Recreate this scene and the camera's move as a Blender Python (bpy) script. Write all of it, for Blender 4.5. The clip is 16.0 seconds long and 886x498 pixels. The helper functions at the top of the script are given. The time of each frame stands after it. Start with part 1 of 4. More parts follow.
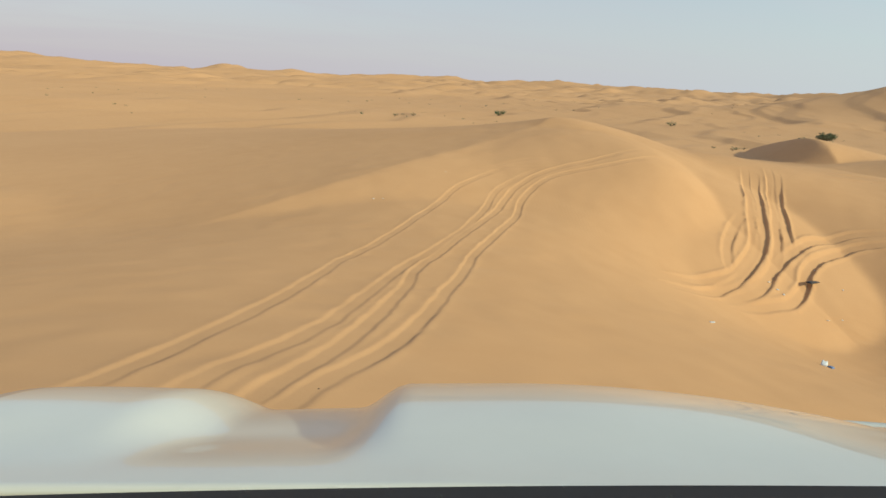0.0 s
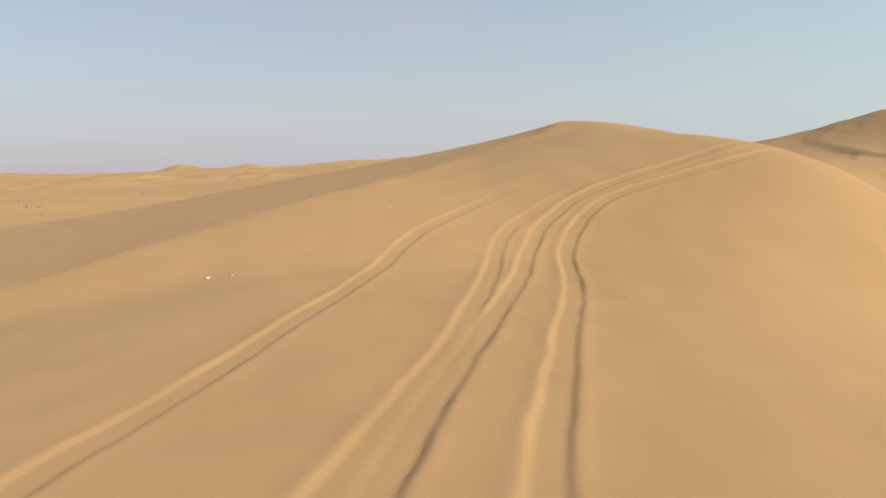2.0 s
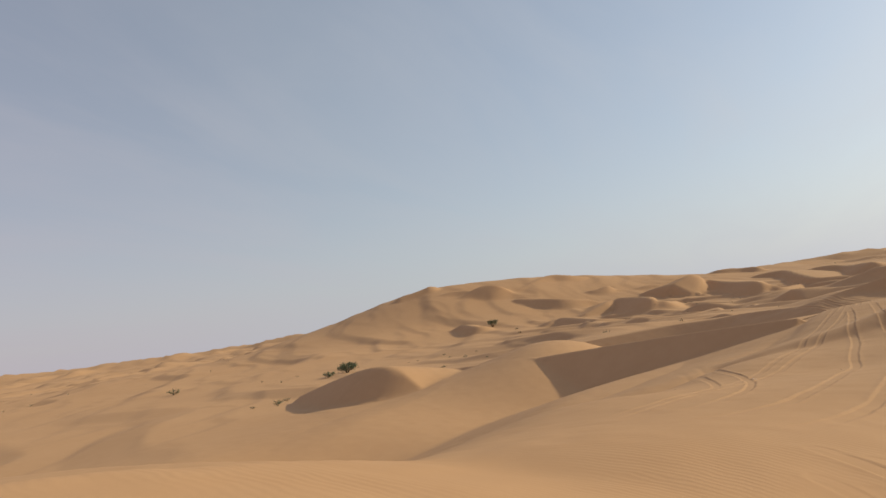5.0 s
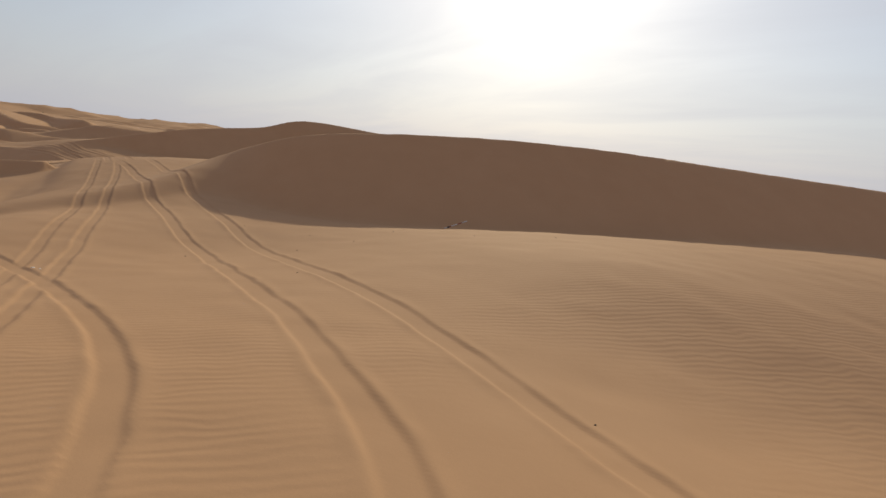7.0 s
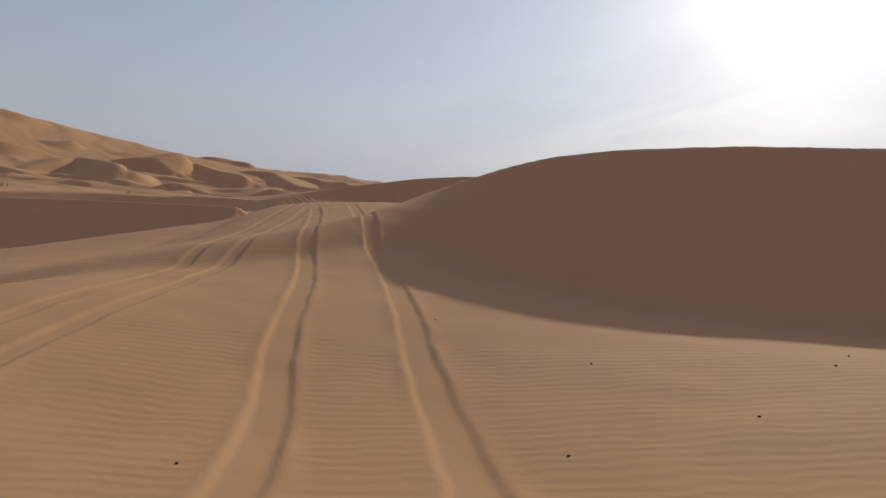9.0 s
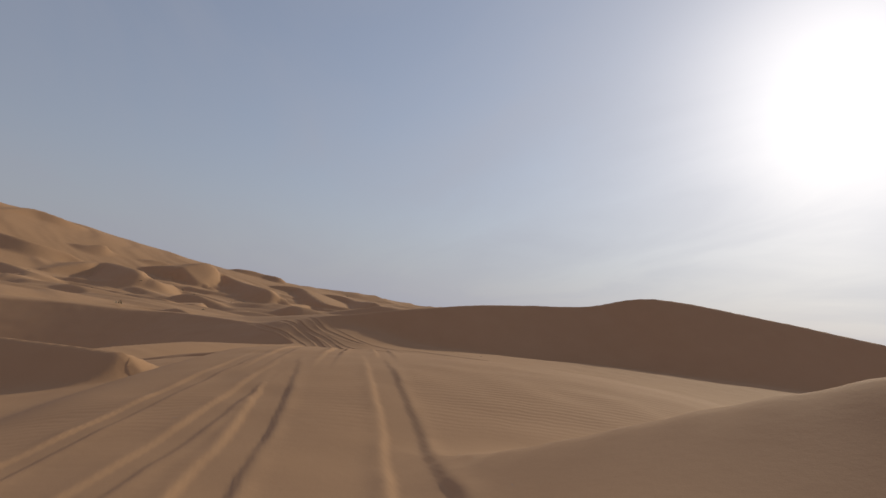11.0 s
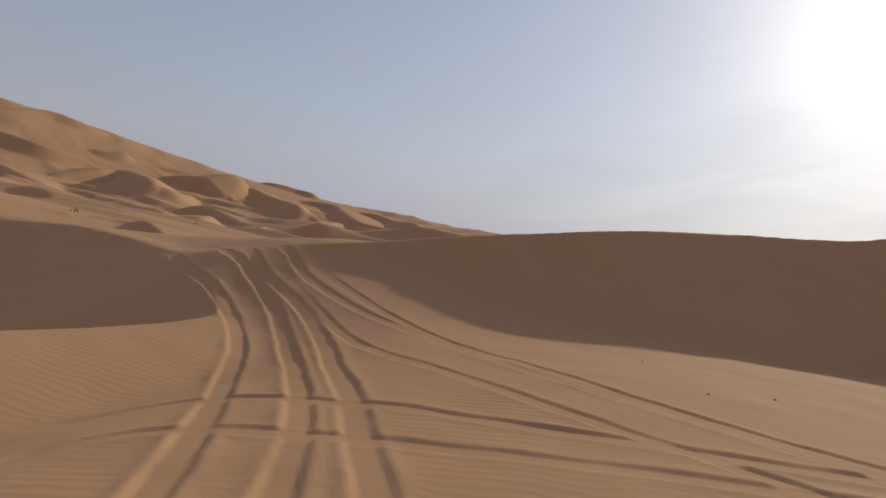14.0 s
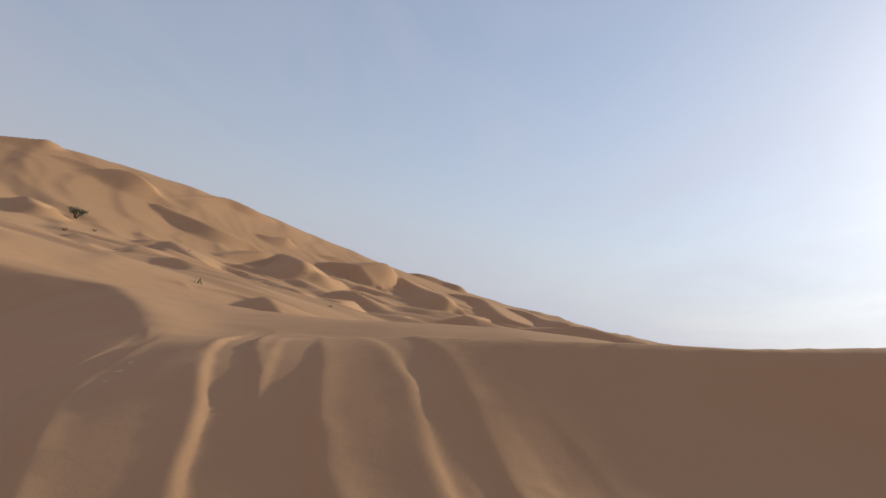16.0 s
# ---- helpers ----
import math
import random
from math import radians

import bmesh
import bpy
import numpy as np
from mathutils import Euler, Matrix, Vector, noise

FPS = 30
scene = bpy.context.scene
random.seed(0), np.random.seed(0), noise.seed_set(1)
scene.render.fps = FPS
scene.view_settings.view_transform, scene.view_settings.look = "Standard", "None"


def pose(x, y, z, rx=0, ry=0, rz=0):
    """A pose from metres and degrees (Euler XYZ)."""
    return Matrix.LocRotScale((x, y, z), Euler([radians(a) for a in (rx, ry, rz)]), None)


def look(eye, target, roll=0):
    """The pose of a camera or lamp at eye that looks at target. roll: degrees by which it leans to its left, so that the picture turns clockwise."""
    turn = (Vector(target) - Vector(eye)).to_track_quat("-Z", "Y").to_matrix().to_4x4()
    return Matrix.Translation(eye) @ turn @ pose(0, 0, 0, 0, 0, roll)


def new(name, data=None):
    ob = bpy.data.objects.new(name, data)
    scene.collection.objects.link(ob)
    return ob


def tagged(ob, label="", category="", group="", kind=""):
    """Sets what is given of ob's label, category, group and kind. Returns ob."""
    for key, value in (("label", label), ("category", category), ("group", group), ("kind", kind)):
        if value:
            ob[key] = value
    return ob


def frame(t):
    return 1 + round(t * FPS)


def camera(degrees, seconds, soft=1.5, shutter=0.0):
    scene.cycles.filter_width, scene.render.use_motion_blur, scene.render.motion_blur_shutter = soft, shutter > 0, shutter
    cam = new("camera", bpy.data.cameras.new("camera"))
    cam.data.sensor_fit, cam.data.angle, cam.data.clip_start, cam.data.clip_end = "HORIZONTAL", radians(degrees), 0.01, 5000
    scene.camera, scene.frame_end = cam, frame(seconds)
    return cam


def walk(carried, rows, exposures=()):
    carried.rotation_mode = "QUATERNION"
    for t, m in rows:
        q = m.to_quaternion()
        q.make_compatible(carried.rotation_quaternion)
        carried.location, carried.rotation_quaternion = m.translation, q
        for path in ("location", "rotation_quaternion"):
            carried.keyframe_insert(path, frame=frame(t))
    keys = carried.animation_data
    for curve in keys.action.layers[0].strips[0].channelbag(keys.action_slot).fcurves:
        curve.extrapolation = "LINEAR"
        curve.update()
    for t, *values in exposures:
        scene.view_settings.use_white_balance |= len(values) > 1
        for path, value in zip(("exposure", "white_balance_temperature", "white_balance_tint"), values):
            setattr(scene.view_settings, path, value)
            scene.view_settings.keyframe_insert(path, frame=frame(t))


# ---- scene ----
cam = camera(71.1, 16.0)

# seconds, x, y, z, yaw, pitch, lean
ROUTE_KEYS = [
    (0, -13.04, 7.03, -0.00, -19.52, -14.96, 2.76),
    (0.5, -11.59, 10.75, -1.10, -20.13, -13.91, 1.66),
    (1, -10.32, 14.59, -1.88, -20.61, -9.59, 0.07),
    (1.5, -8.92, 18.50, -2.59, -21.43, -9.46, -0.64),
    (2, -7.27, 22.12, -3.27, -22.50, -7.85, -2.48),
    (2.5, -5.74, 25.29, -3.59, -23.13, -6.55, -4.45),
    (3, -4.75, 27.69, -3.64, -26.91, -2.89, -6.64),
    (3.5, -2.63, 30.84, -3.70, -37.47, -2.46, -5.14),
    (3.7, -2.11, 31.69, -3.68, -43.05, -2.60, -3.14),
    (4.2, 0.35, 34.60, -2.85, -52.88, -0.05, -3.19),
    (4.7, 3.90, 36.55, -1.59, -60.50, 4.18, -6.10),
    (5.3, 8.90, 38.90, -0.97, -69.50, 8.40, -10.77),
    (5.8, 13.40, 40.50, -2.05, -81.83, 8.67, -13.48),
    (6.2, 17.16, 40.39, -1.97, -97.60, 1.60, -12.20),
    (6.3, 17.91, 40.34, -2.03, -101.00, -2.20, -8.80),
    (6.4, 18.66, 40.28, -2.09, -105.30, -5.40, -4.30),
    (6.5, 19.41, 40.23, -2.14, -109.30, -7.80, -2.00),
    (6.6, 20.16, 40.17, -2.20, -113.80, -9.50, -0.20),
    (7, 22.11, 39.81, -2.51, -130.42, -8.54, 5.85),
    (7.4, 23.47, 39.35, -2.55, -137.96, -8.01, 6.09),
    (7.8, 25.39, 37.67, -2.82, -136.33, -7.82, 4.61),
    (8.2, 28.03, 35.95, -3.14, -126.63, -7.40, 3.72),
    (8.6, 31.14, 34.76, -3.51, -116.45, -5.41, 3.66),
    (9, 33.83, 34.28, -3.65, -108.48, -5.15, 5.22),
    (9.5, 38.07, 33.64, -3.95, -104.50, -1.05, 6.60),
    (9.7, 39.77, 33.39, -4.04, -103.80, -0.20, 7.10),
    (10.4, 45.56, 32.46, -4.00, -103.62, 2.93, 8.69),
    (11.1, 51.26, 31.38, -3.30, -104.35, 6.07, 8.31),
    (11.8, 57.00, 30.40, -2.90, -102.98, 7.16, 8.10),
    (12, 58.65, 30.24, -2.91, -101.06, 6.67, 8.23),
    (12.5, 62.67, 30.15, -2.93, -97.45, 2.01, 9.97),
    (13, 66.09, 29.68, -3.00, -100.22, 1.41, 10.64),
    (13.5, 69.15, 28.93, -3.11, -104.66, -0.37, 10.88),
    (14, 72.83, 28.32, -3.59, -102.12, -1.75, 10.17),
    (14.5, 77.01, 28.38, -4.25, -91.61, -5.06, 8.68),
    (15, 80.79, 28.52, -4.57, -91.92, -4.52, 11.40),
    (15.5, 83.78, 28.49, -4.67, -92.60, -4.18, 12.53),
    (16, 86.76, 28.67, -4.49, -87.25, 4.38, 13.54),
]
walk(cam, [(t, pose(x, y, z, 90 + pitch, 0, yaw) @ pose(0, 0, 0, 0, 0, lean)) for t, x, y, z, yaw, pitch, lean in ROUTE_KEYS],
     exposures=[(0, 0.46, 6150, -8), (2.5, 0.42, 6150, -8), (3.7, 0.34, 6200, -2), (6.2, -0.05, 6500, 7), (7, -0.13, 6350, 8), (8, -0.28, 6100, 9), (9, -0.28, 6050, 9), (12, -0.6, 6050, 11), (12.7, -0.34, 6050, 11), (14, -0.34, 6100, 11), (14.5, -0.1, 6100, 10), (15, 0.0, 6100, 9), (16, 0.05, 6000, 9)])

# ---- the shape of the sand ----
SUN_AZ = 137.0          # compass bearing of the sun from the first heading, degrees
SUN_EL = 22.5
SLIP = np.array([-math.sin(radians(SUN_AZ)), -math.cos(radians(SUN_AZ))])   # the way the lee faces look
FLAT = -8.0             # the general level of the plain


def hash2(i, j, seed):
    v = np.sin(i * 127.1 + j * 311.7 + seed * 74.7) * 43758.5453
    return v - np.floor(v)


def value_noise(x, y, seed):
    """Smooth noise in 0..1, one cell a unit."""
    i, j = np.floor(x), np.floor(y)
    u, v = x - i, y - j
    u, v = u * u * u * (u * (6 * u - 15) + 10), v * v * v * (v * (6 * v - 15) + 10)
    a, b = hash2(i, j, seed), hash2(i + 1, j, seed)
    c, d = hash2(i, j + 1, seed), hash2(i + 1, j + 1, seed)
    return a + (b - a) * u + (c - a) * v + (a - b - c + d) * u * v


def smax(a, b, k):
    return 0.5 * (a + b + np.sqrt((a - b) ** 2 + k * k)) - 0.0


def step(e0, e1, v):
    s = np.clip((v - e0) / (e1 - e0), 0, 1)
    return s * s * (3 - 2 * s)


def spline(points, n=8):
    """A smooth line through a few points."""
    p = np.array(points, float)
    q = np.vstack([2 * p[0] - p[1], p, 2 * p[-1] - p[-2]])
    out = []
    for k in range(len(p) - 1):
        a, b, c, d = q[k:k + 4]
        for s in np.linspace(0, 1, n, endpoint=False):
            out.append(0.5 * (2 * b + (c - a) * s + (2 * a - 5 * b + 4 * c - d) * s * s + (3 * b - 3 * c + d - a) * s ** 3))
    out.append(p[-1])
    return np.array(out)


def to_line(x, y, line):
    """Signed distance to a line (plus on its right), and the height of the line near by."""
    best = np.full(x.shape, 1e9)
    sign, high, total = np.ones(x.shape), np.zeros(x.shape), np.zeros(x.shape)
    for a, b in zip(line[:-1], line[1:]):
        ex, ey = b[0] - a[0], b[1] - a[1]
        ll = math.hypot(ex, ey) + 1e-9
        s = np.clip(((x - a[0]) * ex + (y - a[1]) * ey) / ll ** 2, 0, 1)
        d = np.hypot(x - a[0] - s * ex, y - a[1] - s * ey)
        near = d < best
        best = np.where(near, d, best)
        sign = np.where(near, np.where(ex * (y - a[1]) - ey * (x - a[0]) >= 0, -1.0, 1.0), sign)
        if len(a) > 2:
            w = (d + 0.3) ** -7.0
            total += w
            high += w * (a[2] + s * (b[2] - a[2]))
    return best * sign, high / np.maximum(total, 1e-30)


def past_ends(x, y, w, line):
    """How far a point lies beyond each end of a line, 0 beside it."""
    for tip, inner in ((line[0], line[1]), (line[-1], line[-2])):
        ex, ey = (tip - inner)[:2] / math.hypot(*(tip - inner)[:2])
        px, py = x - tip[0], y - tip[1]
        yield np.where(np.abs(w - np.hypot(px, py)) < 1e-6, np.maximum(px * ex + py * ey, 0), 0)


def dune(ground, x, y, crest, windward, round_off=0.004, blend=0.5, nose=(-90.0, -80.0), soft=0.25, reach=90):
    """A dune with a sharp crest line: a slip face on the right of the line, a long windward slope on its left.
    nose: the crest heights between which the rounded, gentle end turns into the steep face."""
    line = spline(crest, 6)
    lo, hi = line[:, :2].min(0) - reach, line[:, :2].max(0) + reach
    near = (x > lo[0]) & (x < hi[0]) & (y > lo[1]) & (y < hi[1])
    if not near.any():
        return ground
    d, zc = to_line(x[near], y[near], line)
    w = np.abs(d)
    if isinstance(windward, tuple):      # low end, high end of the crest
        windward = windward[0] + (windward[1] - windward[0]) * step(-3.8, -2.0, zc)
    back = zc - windward * (np.sqrt(w * w + soft * soft) - soft) - round_off * w * w
    gentle = nose[2] if len(nose) > 2 else 0.2
    lee = gentle + (0.62 - gentle) * step(nose[0], nose[1], zc)
    body = np.where(d > 0, zc - lee * d, back)
    for past in past_ends(x[near], y[near], w, line):      # the dune sinks away past its ends
        body = body - 0.5 * past - 0.05 * past ** 2
    g = ground[near]
    out = ground.copy()
    out[near] = smax(g, body, blend) - 0.5 * blend ** 2 / np.sqrt((g - body) ** 2 + blend ** 2)
    return out


def hollow(ground, x, y, edge, floor, steep=0.66, blend=0.15):
    """A hollow scooped out on the right of its edge, with slip faces all round."""
    line = spline(edge, 6)
    lo, hi = line[:, :2].min(0) - 31, line[:, :2].max(0) + 31
    near = (x > lo[0]) & (x < hi[0]) & (y > lo[1]) & (y < hi[1])
    if not near.any():
        return ground
    d, zc = to_line(x[near], y[near], line)
    body = np.maximum(zc - steep * d, floor) + 5.0 * step(0.0, 5.0, -d) + 12.0 * step(20.0, 30.0, np.abs(d))
    for past in past_ends(x[near], y[near], np.abs(d), line):
        body = body + 1.5 * past
    g = ground[near]
    out = ground.copy()
    out[near] = -smax(-g, -body, blend)
    return out


def saw(p, m, width):
    """One dune a unit of p: a slow rise, then a slip face that is the steeper the higher the dune."""
    f = p - np.floor(p)
    top = 1 - width * m - 0.02
    return m * np.where(f < top, (f / top) ** 1.3, (1 - f) / (1 - top))


def dune_field(x, y, large):
    """The wide field of low ridges, all with their lee to the same side."""
    u, v = x * SLIP[0] + y * SLIP[1], x * SLIP[1] - y * SLIP[0]
    out = 0
    for size, high, seed in ((78.0, 5.5, 1), (43.0, 4.0, 2), (23.0, 1.7, 3), (13.0, 0.8, 4)):
        bend = 0.85 * value_noise(v / size * 0.8, u / size * 0.35, seed) + 0.3 * value_noise(v / size * 2.1, u / size * 0.8, seed + 9)
        m = step(0.25, 0.8, value_noise(v / size * 0.7 + 7, u / size * 0.6, seed + 20))
        out = out + high * saw(u / size + bend, 0.12 + 0.88 * m, 0.13) * large
    return out - 2.6


def barchans(x, y):
    """The crescent dunes on the long hill: winding crests with broad slip faces in hollows between smooth backs."""
    u, v = x * SLIP[0] + y * SLIP[1], x * SLIP[1] - y * SLIP[0]
    out = 0
    for size, high, wide, seed in ((64.0, 0.8, 0.25, 11), (37.0, 0.7, 0.22, 12), (19.0, 0.5, 0.2, 13)):
        bend = 1.1 * value_noise(v / size * 0.62, u / size * 0.25, seed) + 0.3 * value_noise(v / size * 1.7, u / size * 0.6, seed + 9)
        m = step(0.15, 0.55, value_noise(v / size * 0.6 + 3, u / size * 0.55, seed + 20))
        out = out + high * saw(u / size + bend, 0.08 + 0.92 * m, wide)
    return out - 0.9


# levels of the open ground over the plain on a lattice of 12 m, in rows from south to north
LATTICE = (-24.0, -12.0, 12.0, 10.0)
LEVELS = [
    [0.74, 1.75, 1.2, 0.1, 0.55, 1.65, 1.88, 1.23, 1.71, 0.19, 0.02, 0.13, 0.05],
    [5.73, 3.88, 0.1, -1.04, 1.16, 1.5, 1.35, 2.73, 1.17, 2.06, 0.88, 1.75, 0.67],
    [2.75, 2.65, 0.38, 0.98, 1.64, 1.33, 0.14, 0.75, 1.08, 1.54, -1.47, 0.54, 0.49],
    [1.38, 1.53, 1.14, -3.78, 1.57, 1.88, 0.47, 2.51, 1.17, 1.67, 3.01, 0.94, 0.74],
    [0.28, 0.64, 2.17, 3.49, 1.35, 0.81, 1.77, 1.25, 1.91, -1.56, 0.56, 1.14, -1.3],
    [1.5, -0.48, 3.05, 2.33, 1.68, 1.71, -1.76, -1.8, -1.6, -2.02, -2.07, 1.49, -0.68],
    [-1.34, -0.86, -1.17, -1.07, -1.71, -2.79, -0.49, -1.24, 0.78, 2.63, 0.65, 0.04, 0.32],
]


def base_level(x, y):
    x0, y0, pitch, wide = LATTICE
    out = np.full(x.shape, FLAT)
    for r, row in enumerate(LEVELS):
        gy = np.exp(-((y - y0 - r * pitch) / wide) ** 2)
        for c, h in enumerate(row):
            if h:
                out += h * gy * np.exp(-((x - x0 - c * pitch) / wide) ** 2)
    return out


# small swells: x, y, radius, height
SWELLS = [
    (14.3, 33.8, 4, -0.88),
    (8.8, 32.1, 4, 0.91),
    (-0.9, 33, 4, -0.55),
    (87, 23, 4, -0.59),
    (-33.7, 14.5, 9, 0.58),
    (80, 31, 4, 0.4),
    (88, 38, 4, -0.54),
    (39.8, 33.4, 4, -0.38),
    (11.9, 28.8, 4, -0.4),
    (6.8, 41.4, 4, 0.31),
    (13.4, 40.5, 4, -0.45),
    (44, 40, 4, 0.47),
    (89, 30.2, 4, 0.4),
    (8.8, 35, 4, 0.26),
    (28, 36, 6, 0.28),
    (-5.4, 42.6, 4, -0.39),
    (-18.9, 14.5, 4, -0.38),
    (14.3, 33.8, 4, -0.34),
    (-11, 36.1, 6, 0.34),
    (84, 46, 4, 0.37),
    (24, 32, 4, -0.36),
    (30, 28, 4, 0.36),
    (51.8, 30.5, 4, 0.33),
    (82, 38, 4, -0.34),
    (35, 51.3, 4, -0.32),
    (48, 34, 4, -0.28),
    (-35.9, 2.6, 9, 0.26),
    (84, 12, 4, 0.25),
    (30, 44, 4, 0.24),
    (50, 50, 4, -0.24),
    (78, 43, 4, -0.23),
    (92, 40, 4, -0.23),
    (82.5, 20.5, 6, -0.2),
    (48, 38, 4, 0.19),
]
ROUTE = [(-23, -25), (-13, 7), (-9, 18.3), (-4.2, 28.3), (3, 36.3), (13, 40), (22, 40), (31, 35), (40, 33.5), (57, 30.5), (70, 29), (87, 28.6), (100, 31)]
EDGE_RIDGE = [(26.9, 43.6, -6.2), (21.3, 43.4, -4.8), (17.1, 43.5, -3.7), (13.2, 43.6, -2.7), (9.9, 43.9, -2.0), (7.3, 43.75, -1.77), (5.4, 42.8, -2.3), (3, 41.6, -2.77), (0.2, 40.2, -3.3), (-2.6, 38.8, -3.72), (-5.3, 37.4, -4.13), (-8.4, 35.9, -4.72), (-10.8, 34.7, -5.18), (-14, 33, -5.8), (-18, 31, -6.6), (-24, 28, -7.6)]
LONG_DUNE = [(57, 30.6, -5.15), (55, 29.1, -4.2), (52.9, 27.0, -3.0), (50.9, 25.1, -2.2), (48, 22.4, -1.75), (45.3, 18, -1.45), (42, 12.5, -1.4), (37, 4.5, -1.75), (31, -3, -2.2), (23, -11, -3.2), (12, -19, -5)]
DOME_DUNE = [(101, 33.3, -6.1), (97.6, 31.8, -5.72), (95, 30.45, -5.28), (93, 29.3, -4.93), (92, 28.1, -4.6), (91.9, 26.4, -4.28), (92, 24, -3.72), (91.8, 21.2, -3.14), (91.6, 18, -2.5), (91.6, 14, -1.95), (90.6, 10, -1.4), (89.5, 5.5, -0.2), (86, -1, -0.6), (81, -8, -1.5), (73, -16, -3)]
NEAR_LIP = [(64.5, 33.8, -5.2), (59, 38, -5.8), (53, 42, -6.0), (47, 45.5, -6.3), (40, 49, -7.2), (33, 52, -8.4)]
HOLLOW_LIP = [(93.5, 31.6, -5.9), (90.6, 30.9, -5.85), (88.6, 30.3, -6.05), (87, 30.1, -6.2), (85.2, 31.3, -6.28), (83.6, 32.9, -6.3), (82, 34.4, -6.3), (78.4, 36.4, -6.4), (73, 40, -6.8)]
SIDE_FACE = [(100, 104, -9.0), (87, 84, -8.0), (76, 64, -7.0), (72, 51, -6.2), (68.4, 42, -5.6), (64.8, 34.4, -5.15)]
FAR_LIP = [(105, 62, -8.2), (107, 50, -7.3), (106.7, 43.7, -6.85), (106, 41.3, -6.6), (105, 38.95, -6.36), (102.5, 37.2, -6.2), (99.9, 35.4, -6.05), (96.5, 33.4, -5.9), (93.5, 31.9, -5.8)]
HOLLOW_EDGE = [(105, 62, -8), (107, 50, -7.3), (106.7, 43.7, -6.85), (106, 41.3, -6.6), (105, 38.95, -6.36), (102.5, 37.2, -6.2), (99.9, 35.4, -6.05), (96.5, 33.4, -5.9), (93.5, 31.9, -5.75), (90.6, 31.0, -5.75), (88.6, 30.4, -6.0), (87, 30.1, -6.2), (85.2, 31.3, -6.28), (83.6, 32.9, -6.3), (82, 34.4, -6.3), (79.5, 37.5, -6.7), (78, 41, -7.2)]
SIDE_HOLLOW = [(72, 32.6, -5.6), (66, 33.7, -5.5), (61.5, 34.9, -5.65), (56.5, 35.8, -5.8), (53.5, 37, -5.95), (50.5, 38.6, -6.0), (46.5, 41.5, -6.3), (42.5, 46, -6.9), (38, 53, -8)]
SLIP_DUNE = [(80, 99, -9), (75.5, 89, -6.9), (72, 81, -5.6), (70.2, 76, -6.1), (68.8, 71.5, -9)]
HILL = [(262, 290, -5), (292, 246, 6), (316, 208, 16.5), (338, 174, 17.5), (371, 124, 13.2), (384, 71, 4.8), (387, 29, 1), (384, -8, -1.8), (372, -60, -4.5), (350, -130, -7.9)]

HILL_RIDGES = []
HILL_RIDGES.append([(287.6, 177.9, 6.9), (296.7, 167.2, 10.1), (304.1, 158.6, 13.5), (305.1, 150.2, 12.2), (305.2, 142, 7.2), (305.4, 128, 4)])
HILL_RIDGES.append([(299.5, 154.3, 0.8), (296.7, 140.5, 4), (294.3, 128.7, 2.7), (290.3, 114.3, 0.7), (295.6, 103.8, -1.3), (296.1, 97.4, -3.7), (297.1, 83.4, -6.9)])
HILL_RIDGES.append([(221.6, 113.9, -11.4), (232.5, 105.1, -8.2), (236.5, 101.8, -6.6), (205.1, 80.6, -8.1), (207.1, 75.6, -9.1), (207.1, 70.4, -9.8), (228.1, 69.6, -9.7), (242.1, 69.1, -12.9)])
HILL_RIDGES.append([(264.7, 99.4, -7.2), (277.1, 92.9, -4), (285.8, 88.4, -2.7), (245.8, 70.9, -3.7), (243.9, 67.8, -5.1), (243.3, 63.7, -6), (263.3, 62.2, -7), (277.2, 61.1, -10.2)])
HILL_RIDGES.append([(122.5, 60.1, -11.2), (132.4, 50.2, -8), (133.3, 49.2, -8), (135, 47.1, -7.9), (135, 44.8, -7.9), (129.1, 41.2, -7.5), (117.2, 33.9, -10.7)])
HILL_RIDGES.append([(200.6, 69.9, -12), (188.5, 62.9, -8.8), (167.5, 50.6, -7.8), (169.9, 47.3, -8.2), (170.9, 44, -8), (193.3, 46.1, -8.7), (207.2, 47.4, -11.9)])
HILL_RIDGES.append([(244.5, 164.5, -8.4), (245.6, 150.6, -5.2), (245.8, 147.1, -4.1), (235, 136.4, -5.3), (237.6, 132.2, -5.9), (242.5, 131.4, -7.2), (256.3, 129.1, -10.4)])
HILL_RIDGES.append([(289.8, 191.7, 9.1), (297.3, 179.9, 12.3), (301.6, 173.3, 13.1), (302.7, 165.2, 12.1), (302.4, 162, 10.3), (300.8, 148, 7.1)])
HILL_RIDGES.append([(312.3, 142.6, 8.9), (325.5, 138, 12.1), (338.6, 133.3, 14.8), (342.4, 124.5, 13.6), (347.4, 118.3, 11.9), (352.2, 115.7, 11.3), (364.4, 108.8, 8.1)])
HILL_RIDGES.append([(315.8, 124.1, -0.5), (317.9, 110.3, 2.7), (318.8, 104.3, 3), (323.3, 99.1, 4), (324.4, 95.8, 1.8), (328.8, 82.5, -1.4)])
HILL_RIDGES.append([(321.3, 97.9, -2.4), (328.8, 86.1, 0.8), (332.7, 80.1, 1.5), (335, 75.7, 1), (347.3, 68.4, 2), (359.3, 61.2, -1.2)])
HILL_RIDGES.append([(301.8, 79.3, -5.9), (315.3, 75.5, -2.7), (321.1, 73.8, -0.6), (316.3, 69.3, -2.1), (302.9, 59.2, -4.5), (303.4, 57.3, -5.8), (306.9, 43.8, -9)])
